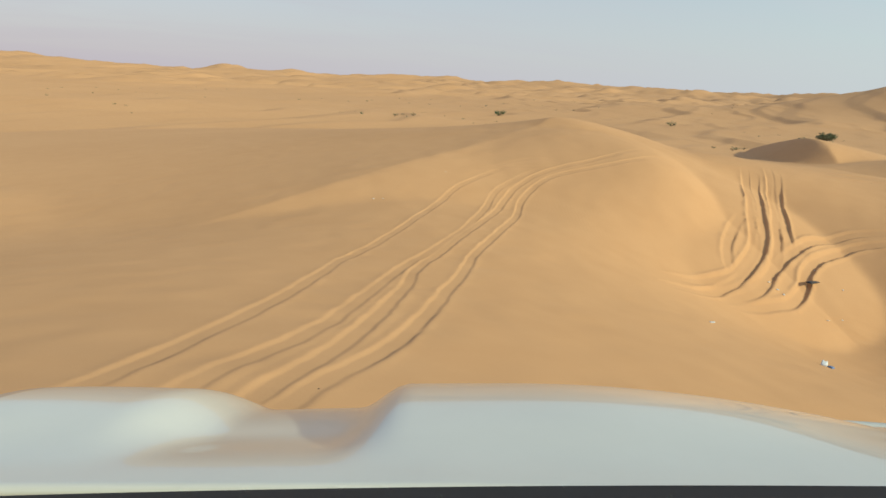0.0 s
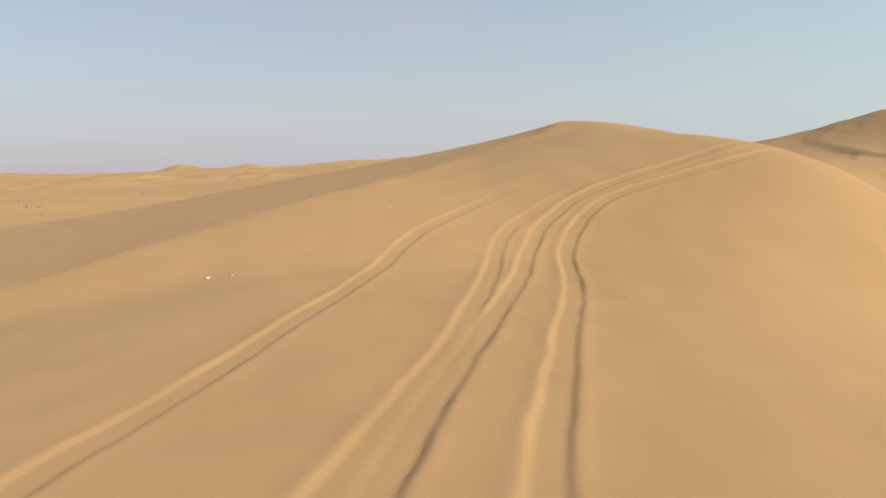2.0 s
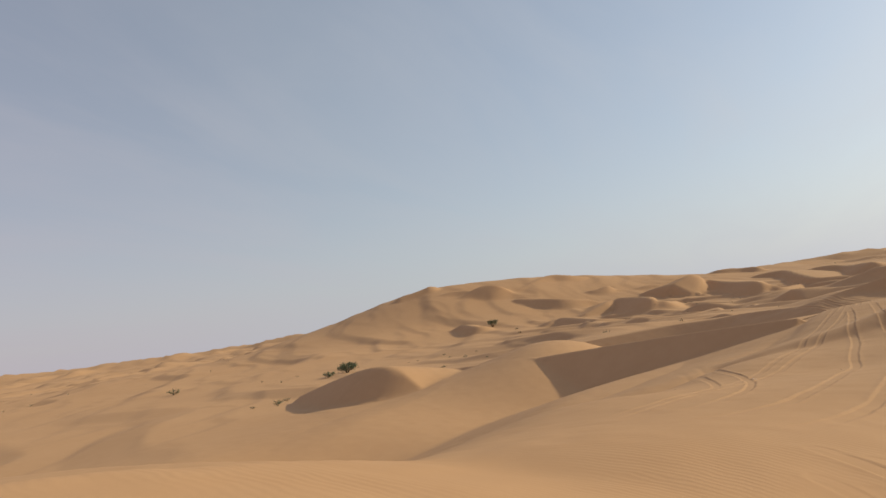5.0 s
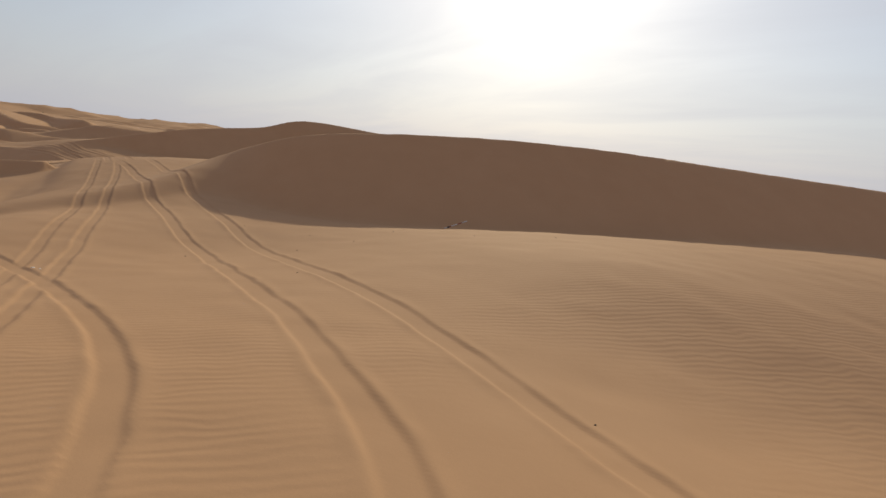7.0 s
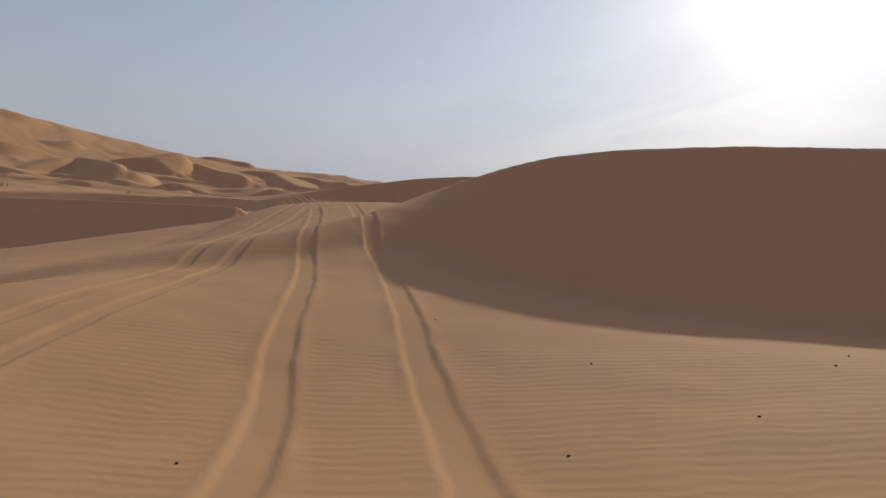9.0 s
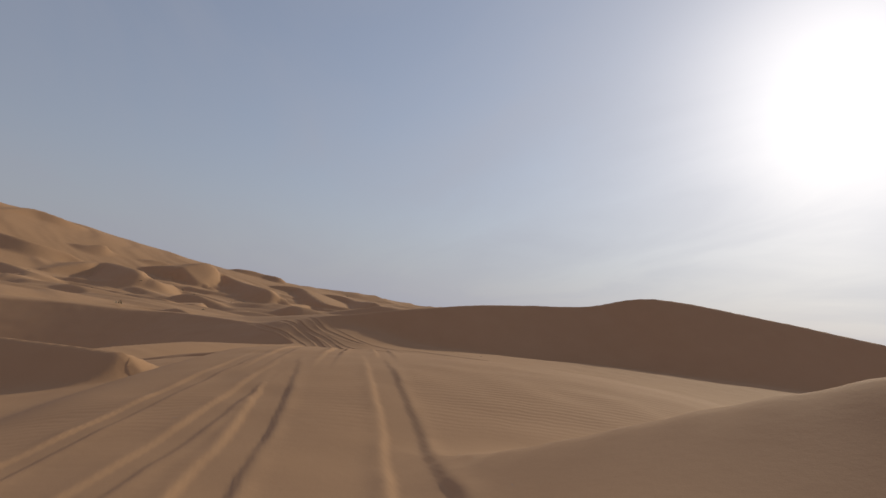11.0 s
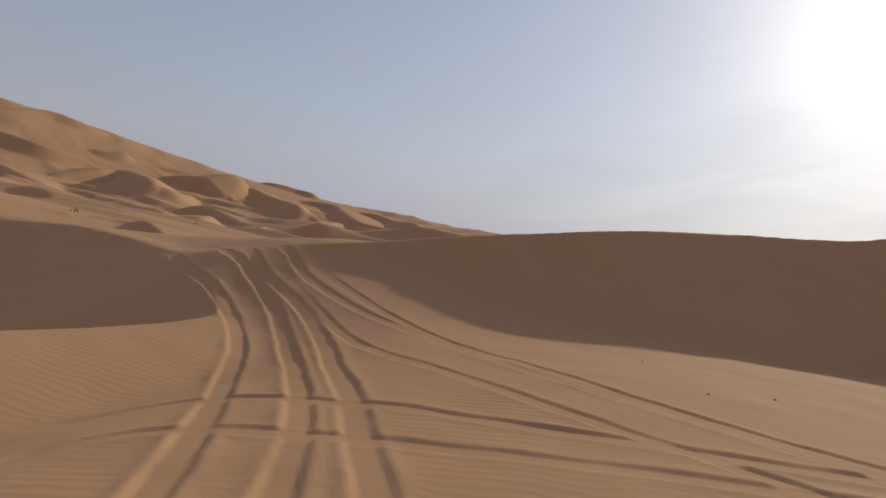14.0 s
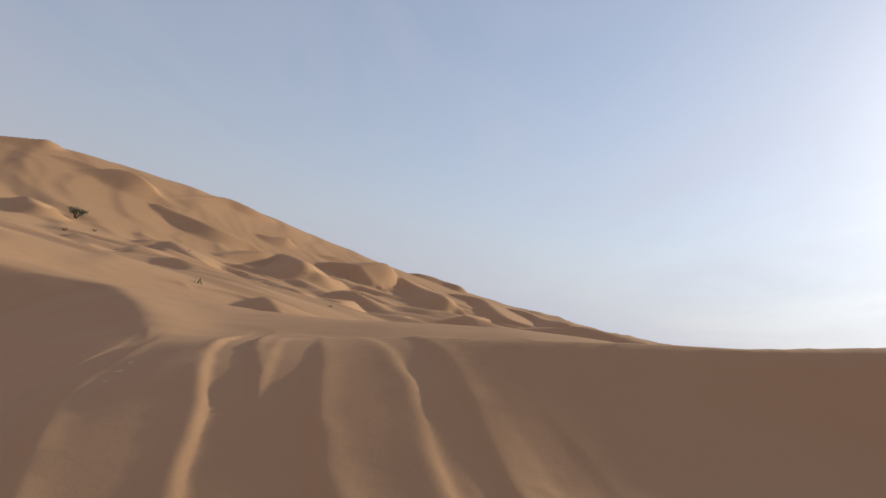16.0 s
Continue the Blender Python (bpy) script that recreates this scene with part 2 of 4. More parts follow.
HILL_RIDGES.append([(304.7, 66.8, -0.2), (316.4, 59.1, 3), (323.8, 54.2, -0.1), (304.7, 44.4, -2.6), (270.2, 34.8, -3.7), (268.3, 29.2, -5.9), (266.4, 25.6, -7.3), (287.9, 17.8, -7.6), (301.1, 13, -10.8)])
HILL_RIDGES.append([(219.3, 60.4, -10.6), (209.3, 50.6, -7.4), (199.5, 41, -9.1), (182.2, 36.8, -8.6), (192.9, 35.5, -9), (206.8, 33.9, -12.2)])
HILL_RIDGES.append([(373.5, 63.7, 0.8), (375.1, 49.8, 4), (376.5, 37.4, 3.2), (372.9, 30.5, 2.6), (382.9, 28, 1.3), (396.5, 24.7, -1.9)])
HILL_RIDGES.append([(351.4, 45.2, -5), (344.4, 33.1, -1.8), (337.7, 21.3, -1.2), (310.3, 17.5, -3.5), (285.2, 12.7, -5.9), (280.8, 4, -6.5), (274.4, -8.4, -9.7)])
HILL_RIDGES.append([(352.8, 23.2, -5.8), (345.5, 11.2, -2.6), (340.1, 2.3, -2.1), (328.7, -3.4, -3.2), (291.3, -5.9, -2.9), (288.8, -11.4, -4.5), (285.9, -16.1, -4.1), (278.6, -28.1, -7.3)])
HILL_RIDGES.append([(294.6, 204, 13.8), (303.8, 193.4, 17), (306.6, 190.2, 18.1), (312.4, 187.8, 17.1), (325.4, 182.4, 13.9)])


STEEP = (-90.0, -80.0)


def sand_height(x, y):
    d_route = np.abs(to_line(x, y, np.array(ROUTE, float))[0])
    r = np.hypot(x - 45, y - 30)
    z = base_level(x, y)
    for sx, sy, sr, sh in SWELLS:
        z = z + sh * np.exp(-((x - sx) ** 2 + (y - sy) ** 2) / sr ** 2)
    d, zc = to_line(x, y, spline(HILL, 3))
    z = z + (zc + 8.0) * np.exp(-(d / 64) ** 2)
    on_hill = np.exp(-(d / 95) ** 2)
    calm = 0.75 * step(-10, 50, y - 0.4 * x) * (1 - step(300, 600, r)) * (1 - on_hill)
    z = z + (dune_field(x, y, 1 - calm) * (1 - on_hill) + barchans(x, y) * on_hill * (1 - 0.55 * np.exp(-(d / 24) ** 2))) * step(26, 70, d_route)
    far = step(600, 2200, r)
    z = z + far * (34 * value_noise(x / 620, y / 620, 41) + 30 * value_noise(x / 230, y / 230, 42) ** 2 + 18 * value_noise(x / 120, y / 120, 43) - 26)
    for crest, windward, round_off, blend, nose in ((EDGE_RIDGE, (0.12, 0.08), 0.012, 0.25, (-3.0, 3.0, 0.07)), (LONG_DUNE, 0.12, 0.004, 0.3, (-3.9, -2.5)), (DOME_DUNE, 0.14, 0.004, 0.3, (-5.2, -3.9)),
                                                    (NEAR_LIP, 0.05, 0.02, 0.25, (-5.0, -4.0, 0.24)), (HOLLOW_LIP, 0.02, 0.02, 0.25, STEEP), (FAR_LIP, 0.03, 0.004, 0.3, (-5.0, -4.0, 0.5)), (SLIP_DUNE, 0.1, 0.002, 0.3, STEEP)):
        z = dune(z, x, y, crest, windward, round_off, blend, nose)
    for ridge in HILL_RIDGES:
        z = dune(z, x, y, ridge, 0.12, 0.003, 0.6, STEEP, reach=30)
    z = hollow(z, x, y, SIDE_HOLLOW, -7.4, 0.2, 0.3)
    z = hollow(z, x, y, HOLLOW_EDGE, -10.2, 0.5)
    return dune(z, x, y, SIDE_FACE, 0.3, 0.01, 0.3, STEEP)


# ---- tyre tracks ----
RUTS = []


def rut(points, wide=0.13, deep=0.05, bank=0.045):
    RUTS.append((spline(points, 5), wide, 0.33 * deep, 0.26 * bank))


# up the first slope and over its crest
rut([(-15.4, 9), (-14.1, 13.1), (-12.6, 17), (-10.6, 22.3), (-9.5, 24.4), (-7.1, 28.4), (-3.7, 33.3), (-1.8, 35), (-0.3, 35.9), (0.8, 36.3), (2.2, 36.5)], 0.13, 0.036, 0.035)
rut([(-14.6, 9), (-13.4, 12.7), (-12.1, 15.1), (-9.9, 20), (-8.65, 22.5), (-6.95, 25.1), (-4.5, 28.5), (-2.6, 31.4), (-1.4, 33.3), (-0.3, 34.3), (0.9, 35), (2.2, 35.4), (3.6, 35.4)], 0.12, 0.034, 0.035)
rut([(-14, 9), (-13, 12), (-11.8, 14.4), (-9.3, 20), (-8.3, 22.4), (-5.6, 26.6), (-2.9, 30.2), (-1.6, 32), (-0.9, 32.9), (-0.1, 33.8), (0.75, 34.4), (1.6, 34.85), (3, 35.15), (5.2, 35.2), (7.5, 35.6), (10, 36.8)], 0.125, 0.048, 0.04)
rut([(-13.6, 9), (-12.7, 11.9), (-10.9, 14.9), (-8.6, 19.4), (-7.1, 22.1), (-5.3, 25.3), (-2.15, 29.6), (-1.1, 31.2), (-0.3, 32.5), (0.75, 33.6), (1.6, 34.15), (2.5, 34.5), (4.4, 34.5), (6.2, 34.4), (8.5, 34.8), (11, 36)], 0.125, 0.048, 0.04)
rut([(-2.4, 36), (-1, 36.4), (0.1, 36.3), (0.8, 36.2), (2.2, 35.6), (3.4, 34.9)], 0.1, 0.022, 0.03)
rut([(-1.6, 36.3), (0.5, 36.6), (1.7, 36.7), (2.7, 36.4), (3.5, 35.8), (4.8, 35.2)], 0.1, 0.022, 0.03)
# loops in the low bowl
rut([(11.8, 31.4), (10.5, 30.6), (8.9, 29.2), (8.2, 28.4), (7.7, 27.6), (7.6, 27)], 0.22, 0.3, 0.3)
rut([(17.1, 37.1), (14.2, 33.6), (12, 31), (10.7, 29.4), (8.9, 28), (7.7, 27.3), (6.6, 27), (5.5, 26.8), (3.2, 26.3)], 0.22, 0.3, 0.3)
rut([(17.2, 36.4), (13.5, 32.1), (11.9, 30.1), (10.6, 28.9), (8.6, 27.5), (7.3, 26.8), (6.1, 26.4), (4.2, 25.7), (2.4, 25.3)], 0.22, 0.3, 0.3)
rut([(18.8, 37), (16.5, 34.2), (13.2, 30.6), (12.2, 29.4), (10.6, 28), (9.1, 27), (7.8, 26.5), (6.3, 26.2)], 0.22, 0.3, 0.3)
rut([(18.7, 36.2), (15.8, 32.9), (13.5, 30.2), (12.9, 29.4), (12.1, 28.7), (10.9, 28.1)], 0.22, 0.3, 0.3)
rut([(20, 29), (17.6, 30), (15.5, 29.9), (12.3, 28.7), (10.3, 27.7), (8.7, 26.6), (7.3, 26.1), (5.5, 25.8)], 0.24, 0.3, 0.3)
rut([(20, 28), (17.1, 29.2), (14.5, 28.6), (12.4, 27.7), (11.3, 26.8), (9.7, 25.9), (8.3, 25.6), (7.1, 25.5), (6, 25.6)], 0.24, 0.3, 0.3)
rut([(8.6, 25.7), (10.4, 25), (11.7, 24.7), (12.9, 23.8), (15, 22.6)], 0.14, 0.08, 0.06)
rut([(10, 25.6), (11.4, 25.2), (12.6, 25), (15, 23.6)], 0.14, 0.06, 0.05)
# across the second hollow to the saddle
rut([(23, 42.2), (28, 40.6), (29.9, 40), (34.6, 39), (40.5, 37.6), (50.2, 35), (61, 32.4), (66, 31.4)], 0.12, 0.05, 0.04)
rut([(22.5, 41.6), (27, 40.4), (28.2, 40), (31.3, 39.1), (38.1, 37.4), (47.1, 34.9), (56.8, 32.3), (64, 30.8)], 0.12, 0.05, 0.04)
rut([(21, 39.6), (23, 38.5), (25.4, 37.3), (27.5, 36.6), (29.5, 36), (32.1, 35.4), (35.7, 34.7), (39, 34), (42.3, 33.6), (46.8, 32.9), (50.4, 32.5), (58.5, 31.4), (64, 31)], 0.17, 0.062, 0.05)
rut([(20, 37.6), (23, 36.2), (25.8, 35.2), (28.7, 34.4), (30.4, 34), (33, 33.5), (35.4, 33.1), (38.4, 32.5), (42.3, 31.8), (46.8, 31.1), (50.6, 30.8), (58, 29.9), (64, 29.3)], 0.17, 0.062, 0.05)
rut([(24, 40), (26.1, 39.1), (27, 38.8), (28.6, 38.4), (31.1, 38.2), (35.2, 38.2), (39.4, 38.7), (42.6, 39.7), (48.3, 41), (53, 42)], 0.14, 0.075, 0.05)
rut([(30, 39.6), (32.7, 39.4), (35.9, 39.6), (39.9, 40.2), (46.6, 41.8), (51, 43)], 0.14, 0.06, 0.04)
# over the third floor and up the last face
rut([(61, 31.8), (68, 30.6), (74, 29.4), (78.7, 29.1), (82.6, 29.2), (84.9, 29.3), (87.2, 29.8), (89, 30.4), (91.5, 31.6), (96, 33)], 0.14, 0.065, 0.07)
rut([(61, 30.6), (70, 29.2), (76, 28.4), (79.7, 28.1), (83.8, 28.3), (86.6, 28.7), (88.7, 29.2), (90.6, 29.9), (93, 30.8), (98, 32)], 0.13, 0.065, 0.07)
rut([(62, 29.3), (71, 28), (76, 27.6), (80, 27.5), (82.6, 27.6), (85.3, 27.8), (87.4, 28.3), (89.2, 29), (91, 29.7), (95, 30.6)], 0.14, 0.06, 0.07)
rut([(95, 30), (92, 29), (89.6, 28.2), (87.4, 27.2), (85, 25.6), (81.6, 24.2), (79.2, 23), (77, 21.4), (74, 18)], 0.12, 0.05, 0.04)
rut([(91.5, 28.4), (88.6, 27.2), (86.2, 26), (83.4, 24.6), (80.6, 23.5), (78.4, 22.2), (75, 19)], 0.12, 0.05, 0.04)
rut([(90, 28.8), (87, 27.9), (84.3, 27), (82.3, 26), (79.9, 24.9), (78.6, 24.2), (76.5, 22.8), (73, 19.4)], 0.12, 0.05, 0.04)
rut([(72, 35.4), (76, 33.4), (80, 31), (81, 29.4), (80.3, 27.5), (79.6, 26.2), (79, 25.1), (78.2, 23.4), (77, 20), (76, 15)], 0.13, 0.055, 0.06)
rut([(71, 34), (75, 32.2), (78.6, 30.6), (79.3, 29.4), (79, 28.2), (78.2, 26), (77.4, 23.6), (75.6, 19)], 0.12, 0.05, 0.05)


def with_tracks(x, y, pressed=None):
    """The sand with the tracks pressed into it; pressed takes where a tyre has smoothed it."""
    z = sand_height(x, y)
    z = z + 0.03 * (value_noise(x * 1.3, y * 1.3, 61) - 0.5) * (np.hypot(x - 40, y - 30) < 120)
    dip, rise = np.zeros(x.shape), np.zeros(x.shape)
    for line, wide, deep, bank in RUTS:
        lo, hi = line.min(0) - 1.2, line.max(0) + 1.2
        near = np.nonzero((x > lo[0]) & (x < hi[0]) & (y > lo[1]) & (y < hi[1]))[0]
        if not len(near):
            continue
        px, py = x[near], y[near]
        d, _ = to_line(px, py, line)
        close = np.abs(d) < 1.1
        near, px, py, d = near[close], px[close], py[close], d[close]
        d = d + 0.05 * (value_noise(px * 0.7, py * 0.7, 71) - 0.5) + 0.03 * (value_noise(px * 2.6, py * 2.6, 73) - 0.5)
        a = np.abs(d)
        end = np.clip(np.minimum(np.hypot(px - line[0][0], py - line[0][1]), np.hypot(px - line[-1][0], py - line[-1][1])) / 5.0, 0, 1)
        rough = (0.4 + 1.1 * value_noise(px * 1.7, py * 1.7, 72)) * (0.8 + 0.4 * value_noise(px * 6, py * 6, 75))
        dip[near] = np.maximum(dip[near], end * deep * (1 - step(wide * 0.92, wide * 0.92 + 0.05, a)) * (0.85 + 0.15 * rough))
        rise[near] = np.maximum(rise[near], end * bank * rough * np.exp(-((a - wide - 0.07) / np.where(a < wide + 0.07, 0.035, 0.11)) ** 2))
    if pressed is not None:
        pressed.append(np.clip((dip + rise) / 0.012, 0, 1))
    return z - dip + np.where(dip > 0.004, 0.3, 1.0) * rise

# ---- light ----
def to_sun():
    a, e = radians(SUN_AZ), radians(SUN_EL)
    return Vector((math.sin(a) * math.cos(e), math.cos(a) * math.cos(e), math.sin(e)))


def build_world():
    """A dusty sky: the clear sky behind, a pale haze that thickens to the horizon, thin streaks of high cloud."""
    world = bpy.data.worlds.new("desert_sky")
    scene.world = world
    world.use_nodes = True
    nt = world.node_tree
    nt.nodes.clear()
    out = nt.nodes.new("ShaderNodeOutputWorld")
    bg = nt.nodes.new("ShaderNodeBackground")
    sky = nt.nodes.new("ShaderNodeTexSky")
    sky.sky_type = "NISHITA"
    sky.sun_disc = False
    sky.sun_elevation = radians(SUN_EL)
    sky.sun_rotation = radians(SUN_AZ)
    sky.altitude = 0
    sky.air_density = 1.0
    sky.dust_density = 0.7
    sky.ozone_density = 1.0
    bg.inputs["Strength"].default_value = 0.11

    def math_node(op, a, b=None, clamp=False):
        n = nt.nodes.new("ShaderNodeMath")
        n.operation, n.use_clamp = op, clamp
        for k, v in enumerate((a, b)):
            if v is None:
                continue
            if isinstance(v, (int, float)):
                n.inputs[k].default_value = v
            else:
                nt.links.new(v, n.inputs[k])
        return n.outputs[0]

    def mix(fac, a, b):
        n = nt.nodes.new("ShaderNodeMixRGB")
        nt.links.new(fac, n.inputs["Fac"])
        for s, v in (("Color1", a), ("Color2", b)):
            if isinstance(v, tuple):
                n.inputs[s].default_value = v
            else:
                nt.links.new(v, n.inputs[s])
        return n.outputs["Color"]

    co = nt.nodes.new("ShaderNodeTexCoord")
    sep = nt.nodes.new("ShaderNodeSeparateXYZ")
    nt.links.new(co.outputs["Generated"], sep.inputs[0])
    up = math_node("MAXIMUM", sep.outputs["Z"], 0.0)
    # streaks of cirrus on a flat layer overhead
    deep = math_node("ADD", up, 0.12)
    flat = nt.nodes.new("ShaderNodeCombineXYZ")
    nt.links.new(math_node("DIVIDE", sep.outputs["X"], deep), flat.inputs["X"])
    nt.links.new(math_node("DIVIDE", sep.outputs["Y"], deep), flat.inputs["Y"])
    turn = nt.nodes.new("ShaderNodeMapping")
    turn.inputs["Rotation"].default_value = (0, 0, radians(35))
    turn.inputs["Scale"].default_value = (0.55, 1.5, 1)
    nt.links.new(flat.outputs[0], turn.inputs["Vector"])
    cloud = nt.nodes.new("ShaderNodeTexNoise")
    cloud.inputs["Scale"].default_value = 0.9
    cloud.inputs["Detail"].default_value = 6.0
    cloud.inputs["Roughness"].default_value = 0.55
    cloud.inputs["Distortion"].default_value = 0.5
    nt.links.new(turn.outputs[0], cloud.inputs["Vector"])
    veil = nt.nodes.new("ShaderNodeMapRange")
    veil.inputs["From Min"].default_value, veil.inputs["From Max"].default_value = 0.42, 0.72
    veil.inputs["To Min"].default_value, veil.inputs["To Max"].default_value = 0.28, 0.56
    nt.links.new(cloud.outputs["Fac"], veil.inputs["Value"])
    # dust: a bright ring of scattered light round the sun and a pale band at the horizon
    dot = nt.nodes.new("ShaderNodeVectorMath")
    dot.operation = "DOT_PRODUCT"
    nt.links.new(co.outputs["Generated"], dot.inputs[0])
    dot.inputs[1].default_value = to_sun()
    facing = math_node("MAXIMUM", dot.outputs["Value"], 0.0)
    wide = math_node("MULTIPLY", math_node("POWER", facing, 6.0), 0.5)
    close = math_node("MULTIPLY", math_node("POWER", facing, 80.0), 1.6)
    glow = math_node("ADD", wide, close)
    haze = nt.nodes.new("ShaderNodeVectorMath")
    haze.operation = "SCALE"
    haze.inputs[0].default_value = (3.9, 3.75, 3.45)
    nt.links.new(glow, haze.inputs["Scale"])
    veiled = nt.nodes.new("ShaderNodeVectorMath")
    veiled.operation = "SCALE"
    away = math_node("MULTIPLY", math_node("SUBTRACT", 0.25, dot.outputs["Value"]), 0.8, True)
    nt.links.new(mix(away, (4.08, 4.02, 4.38, 1), (5.15, 4.02, 4.7, 1)), veiled.inputs[0])
    nt.links.new(math_node("ADD", math_node("MULTIPLY", dot.outputs["Value"], 0.24), 0.97), veiled.inputs["Scale"])
    pale = nt.nodes.new("ShaderNodeVectorMath")
    pale.operation = "ADD"
    nt.links.new(veiled.outputs[0], pale.inputs[1])
    nt.links.new(haze.outputs[0], pale.inputs[0])
    low = math_node("POWER", math_node("SUBTRACT", 1.0, up), 4.0)
    dusty = math_node("MINIMUM", math_node("ADD", math_node("MULTIPLY", low, 0.82), 0.15), 1.0)
    thin = mix(veil.outputs[0], sky.outputs[0], pale.outputs[0])
    full = mix(dusty, thin, pale.outputs[0])
    nt.links.new(full, bg.inputs["Color"])
    nt.links.new(bg.outputs[0], out.inputs["Surface"])


build_world()
sun_data = bpy.data.lights.new("sun", "SUN")
sun_data.energy, sun_data.angle, sun_data.color = 3.3, radians(1.2), (1.0, 0.88, 0.63)
sun = new("sun", sun_data)
sun.matrix_world = look(to_sun() * 100, (0, 0, 0))


# ---- materials ----
def material(name):
    m = bpy.data.materials.new(name)
    m.use_nodes = True
    return m, m.node_tree, m.node_tree.nodes["Principled BSDF"]


def node(nt, kind, **inputs):
    n = nt.nodes.new(kind)
    for k, v in inputs.items():
        n.inputs[k.replace("_", " ")].default_value = v
    return n


def sand_material():
    m, nt, bsdf = material("sand")
    co = nt.nodes.new("ShaderNodeTexCoord")
    geo = nt.nodes.new("ShaderNodeNewGeometry")
    big = node(nt, "ShaderNodeTexNoise", Scale=0.045, Detail=5.0, Roughness=0.6)
    mid = node(nt, "ShaderNodeTexNoise", Scale=0.7, Detail=5.0, Roughness=0.6)
    fine = node(nt, "ShaderNodeTexNoise", Scale=160.0, Detail=2.0, Roughness=0.7)
    patch = node(nt, "ShaderNodeTexNoise", Scale=0.11, Detail=3.0, Roughness=0.5)
    for n in (big, mid, fine, patch):
        nt.links.new(co.outputs["Object"], n.inputs["Vector"])
    ramp = nt.nodes.new("ShaderNodeValToRGB")
    ramp.color_ramp.elements[0].position, ramp.color_ramp.elements[1].position = 0.3, 0.7
    ramp.color_ramp.elements[0].color = (0.50, 0.283, 0.143, 1)
    ramp.color_ramp.elements[1].color = (0.55, 0.32, 0.168, 1)
    both = nt.nodes.new("ShaderNodeMix")
    both.inputs["Factor"].default_value = 0.45
    nt.links.new(big.outputs["Fac"], both.inputs["A"])
    nt.links.new(mid.outputs["Fac"], both.inputs["B"])
    nt.links.new(both.outputs["Result"], ramp.inputs["Fac"])
    grain = nt.nodes.new("ShaderNodeMixRGB")
    grain.blend_type = "MULTIPLY"
    grain.inputs["Fac"].default_value = 0.22
    nt.links.new(ramp.outputs["Color"], grain.inputs["Color1"])
    nt.links.new(fine.outputs["Fac"], grain.inputs["Color2"])
    lift = nt.nodes.new("ShaderNodeVectorMath")
    lift.operation = "SCALE"
    lift.inputs["Scale"].default_value = 1.12
    nt.links.new(grain.outputs["Color"], lift.inputs[0])
    nt.links.new(lift.outputs[0], bsdf.inputs["Base Color"])
    bsdf.inputs["Roughness"].default_value = 0.92
    bsdf.inputs["Diffuse Roughness"].default_value = 0.12
    bsdf.inputs["Specular IOR Level"].default_value = 0.12
    # wind ripples on the level stretches, in patches
    turn = nt.nodes.new("ShaderNodeMapping")
    turn.inputs["Rotation"].default_value = (0, 0, radians(18))
    nt.links.new(co.outputs["Object"], turn.inputs["Vector"])
    wave = node(nt, "ShaderNodeTexWave", Scale=1.85, Distortion=5.5, Detail=2.0)
    wave.inputs["Detail Scale"].default_value = 0.9
    wave.inputs["Detail Roughness"].default_value = 0.5
    wave.wave_type, wave.bands_direction, wave.wave_profile = "BANDS", "X", "SIN"
    nt.links.new(turn.outputs[0], wave.inputs["Vector"])
    here = nt.nodes.new("ShaderNodeMapRange")
    here.inputs["From Min"].default_value, here.inputs["From Max"].default_value = 0.4, 0.53
    nt.links.new(patch.outputs["Fac"], here.inputs["Value"])
    sep = nt.nodes.new("ShaderNodeSeparateXYZ")
    nt.links.new(geo.outputs["Normal"], sep.inputs[0])
    level = nt.nodes.new("ShaderNodeMapRange")
    level.inputs["From Min"].default_value, level.inputs["From Max"].default_value = 0.93, 0.975
    nt.links.new(sep.outputs["Z"], level.inputs["Value"])
    mask = nt.nodes.new("ShaderNodeMath")
    mask.operation = "MULTIPLY"
    nt.links.new(here.outputs[0], mask.inputs[0])
    nt.links.new(level.outputs[0], mask.inputs[1])
    where = nt.nodes.new("ShaderNodeSeparateXYZ")
    nt.links.new(co.outputs["Object"], where.inputs[0])
    east = nt.nodes.new("ShaderNodeMapRange")
    east.inputs["From Min"].default_value, east.inputs["From Max"].default_value = -1.0, 5.0
    nt.links.new(where.outputs["X"], east.inputs["Value"])
    over = nt.nodes.new("ShaderNodeMath")
    over.operation = "MULTIPLY"
    nt.links.new(mask.outputs[0], over.inputs[0])
    nt.links.new(east.outputs[0], over.inputs[1])
    mask = over
    high = nt.nodes.new("ShaderNodeMath")
    high.operation = "MULTIPLY"
    nt.links.new(wave.outputs["Fac"], high.inputs[0])
    nt.links.new(mask.outputs[0], high.inputs[1])
    ripple = node(nt, "ShaderNodeBump", Strength=1.0, Distance=0.0034)
    rolled = nt.nodes.new("ShaderNodeAttribute")
    rolled.attribute_name = "pressed"
    free = nt.nodes.new("ShaderNodeMath")
    free.operation = "SUBTRACT"
    free.inputs[0].default_value = 1.0
    nt.links.new(rolled.outputs["Fac"], free.inputs[1])
    kept = nt.nodes.new("ShaderNodeMath")
    kept.operation = "MULTIPLY"
    nt.links.new(high.outputs[0], kept.inputs[0])
    nt.links.new(free.outputs[0], kept.inputs[1])
    nt.links.new(kept.outputs[0], ripple.inputs["Height"])
    lumps = node(nt, "ShaderNodeBump", Strength=0.4, Distance=0.008)
    clod = node(nt, "ShaderNodeTexNoise", Scale=7.0, Detail=5.0, Roughness=0.65)
    nt.links.new(co.outputs["Object"], clod.inputs["Vector"])
    nt.links.new(clod.outputs["Fac"], lumps.inputs["Height"])
    nt.links.new(ripple.outputs["Normal"], lumps.inputs["Normal"])
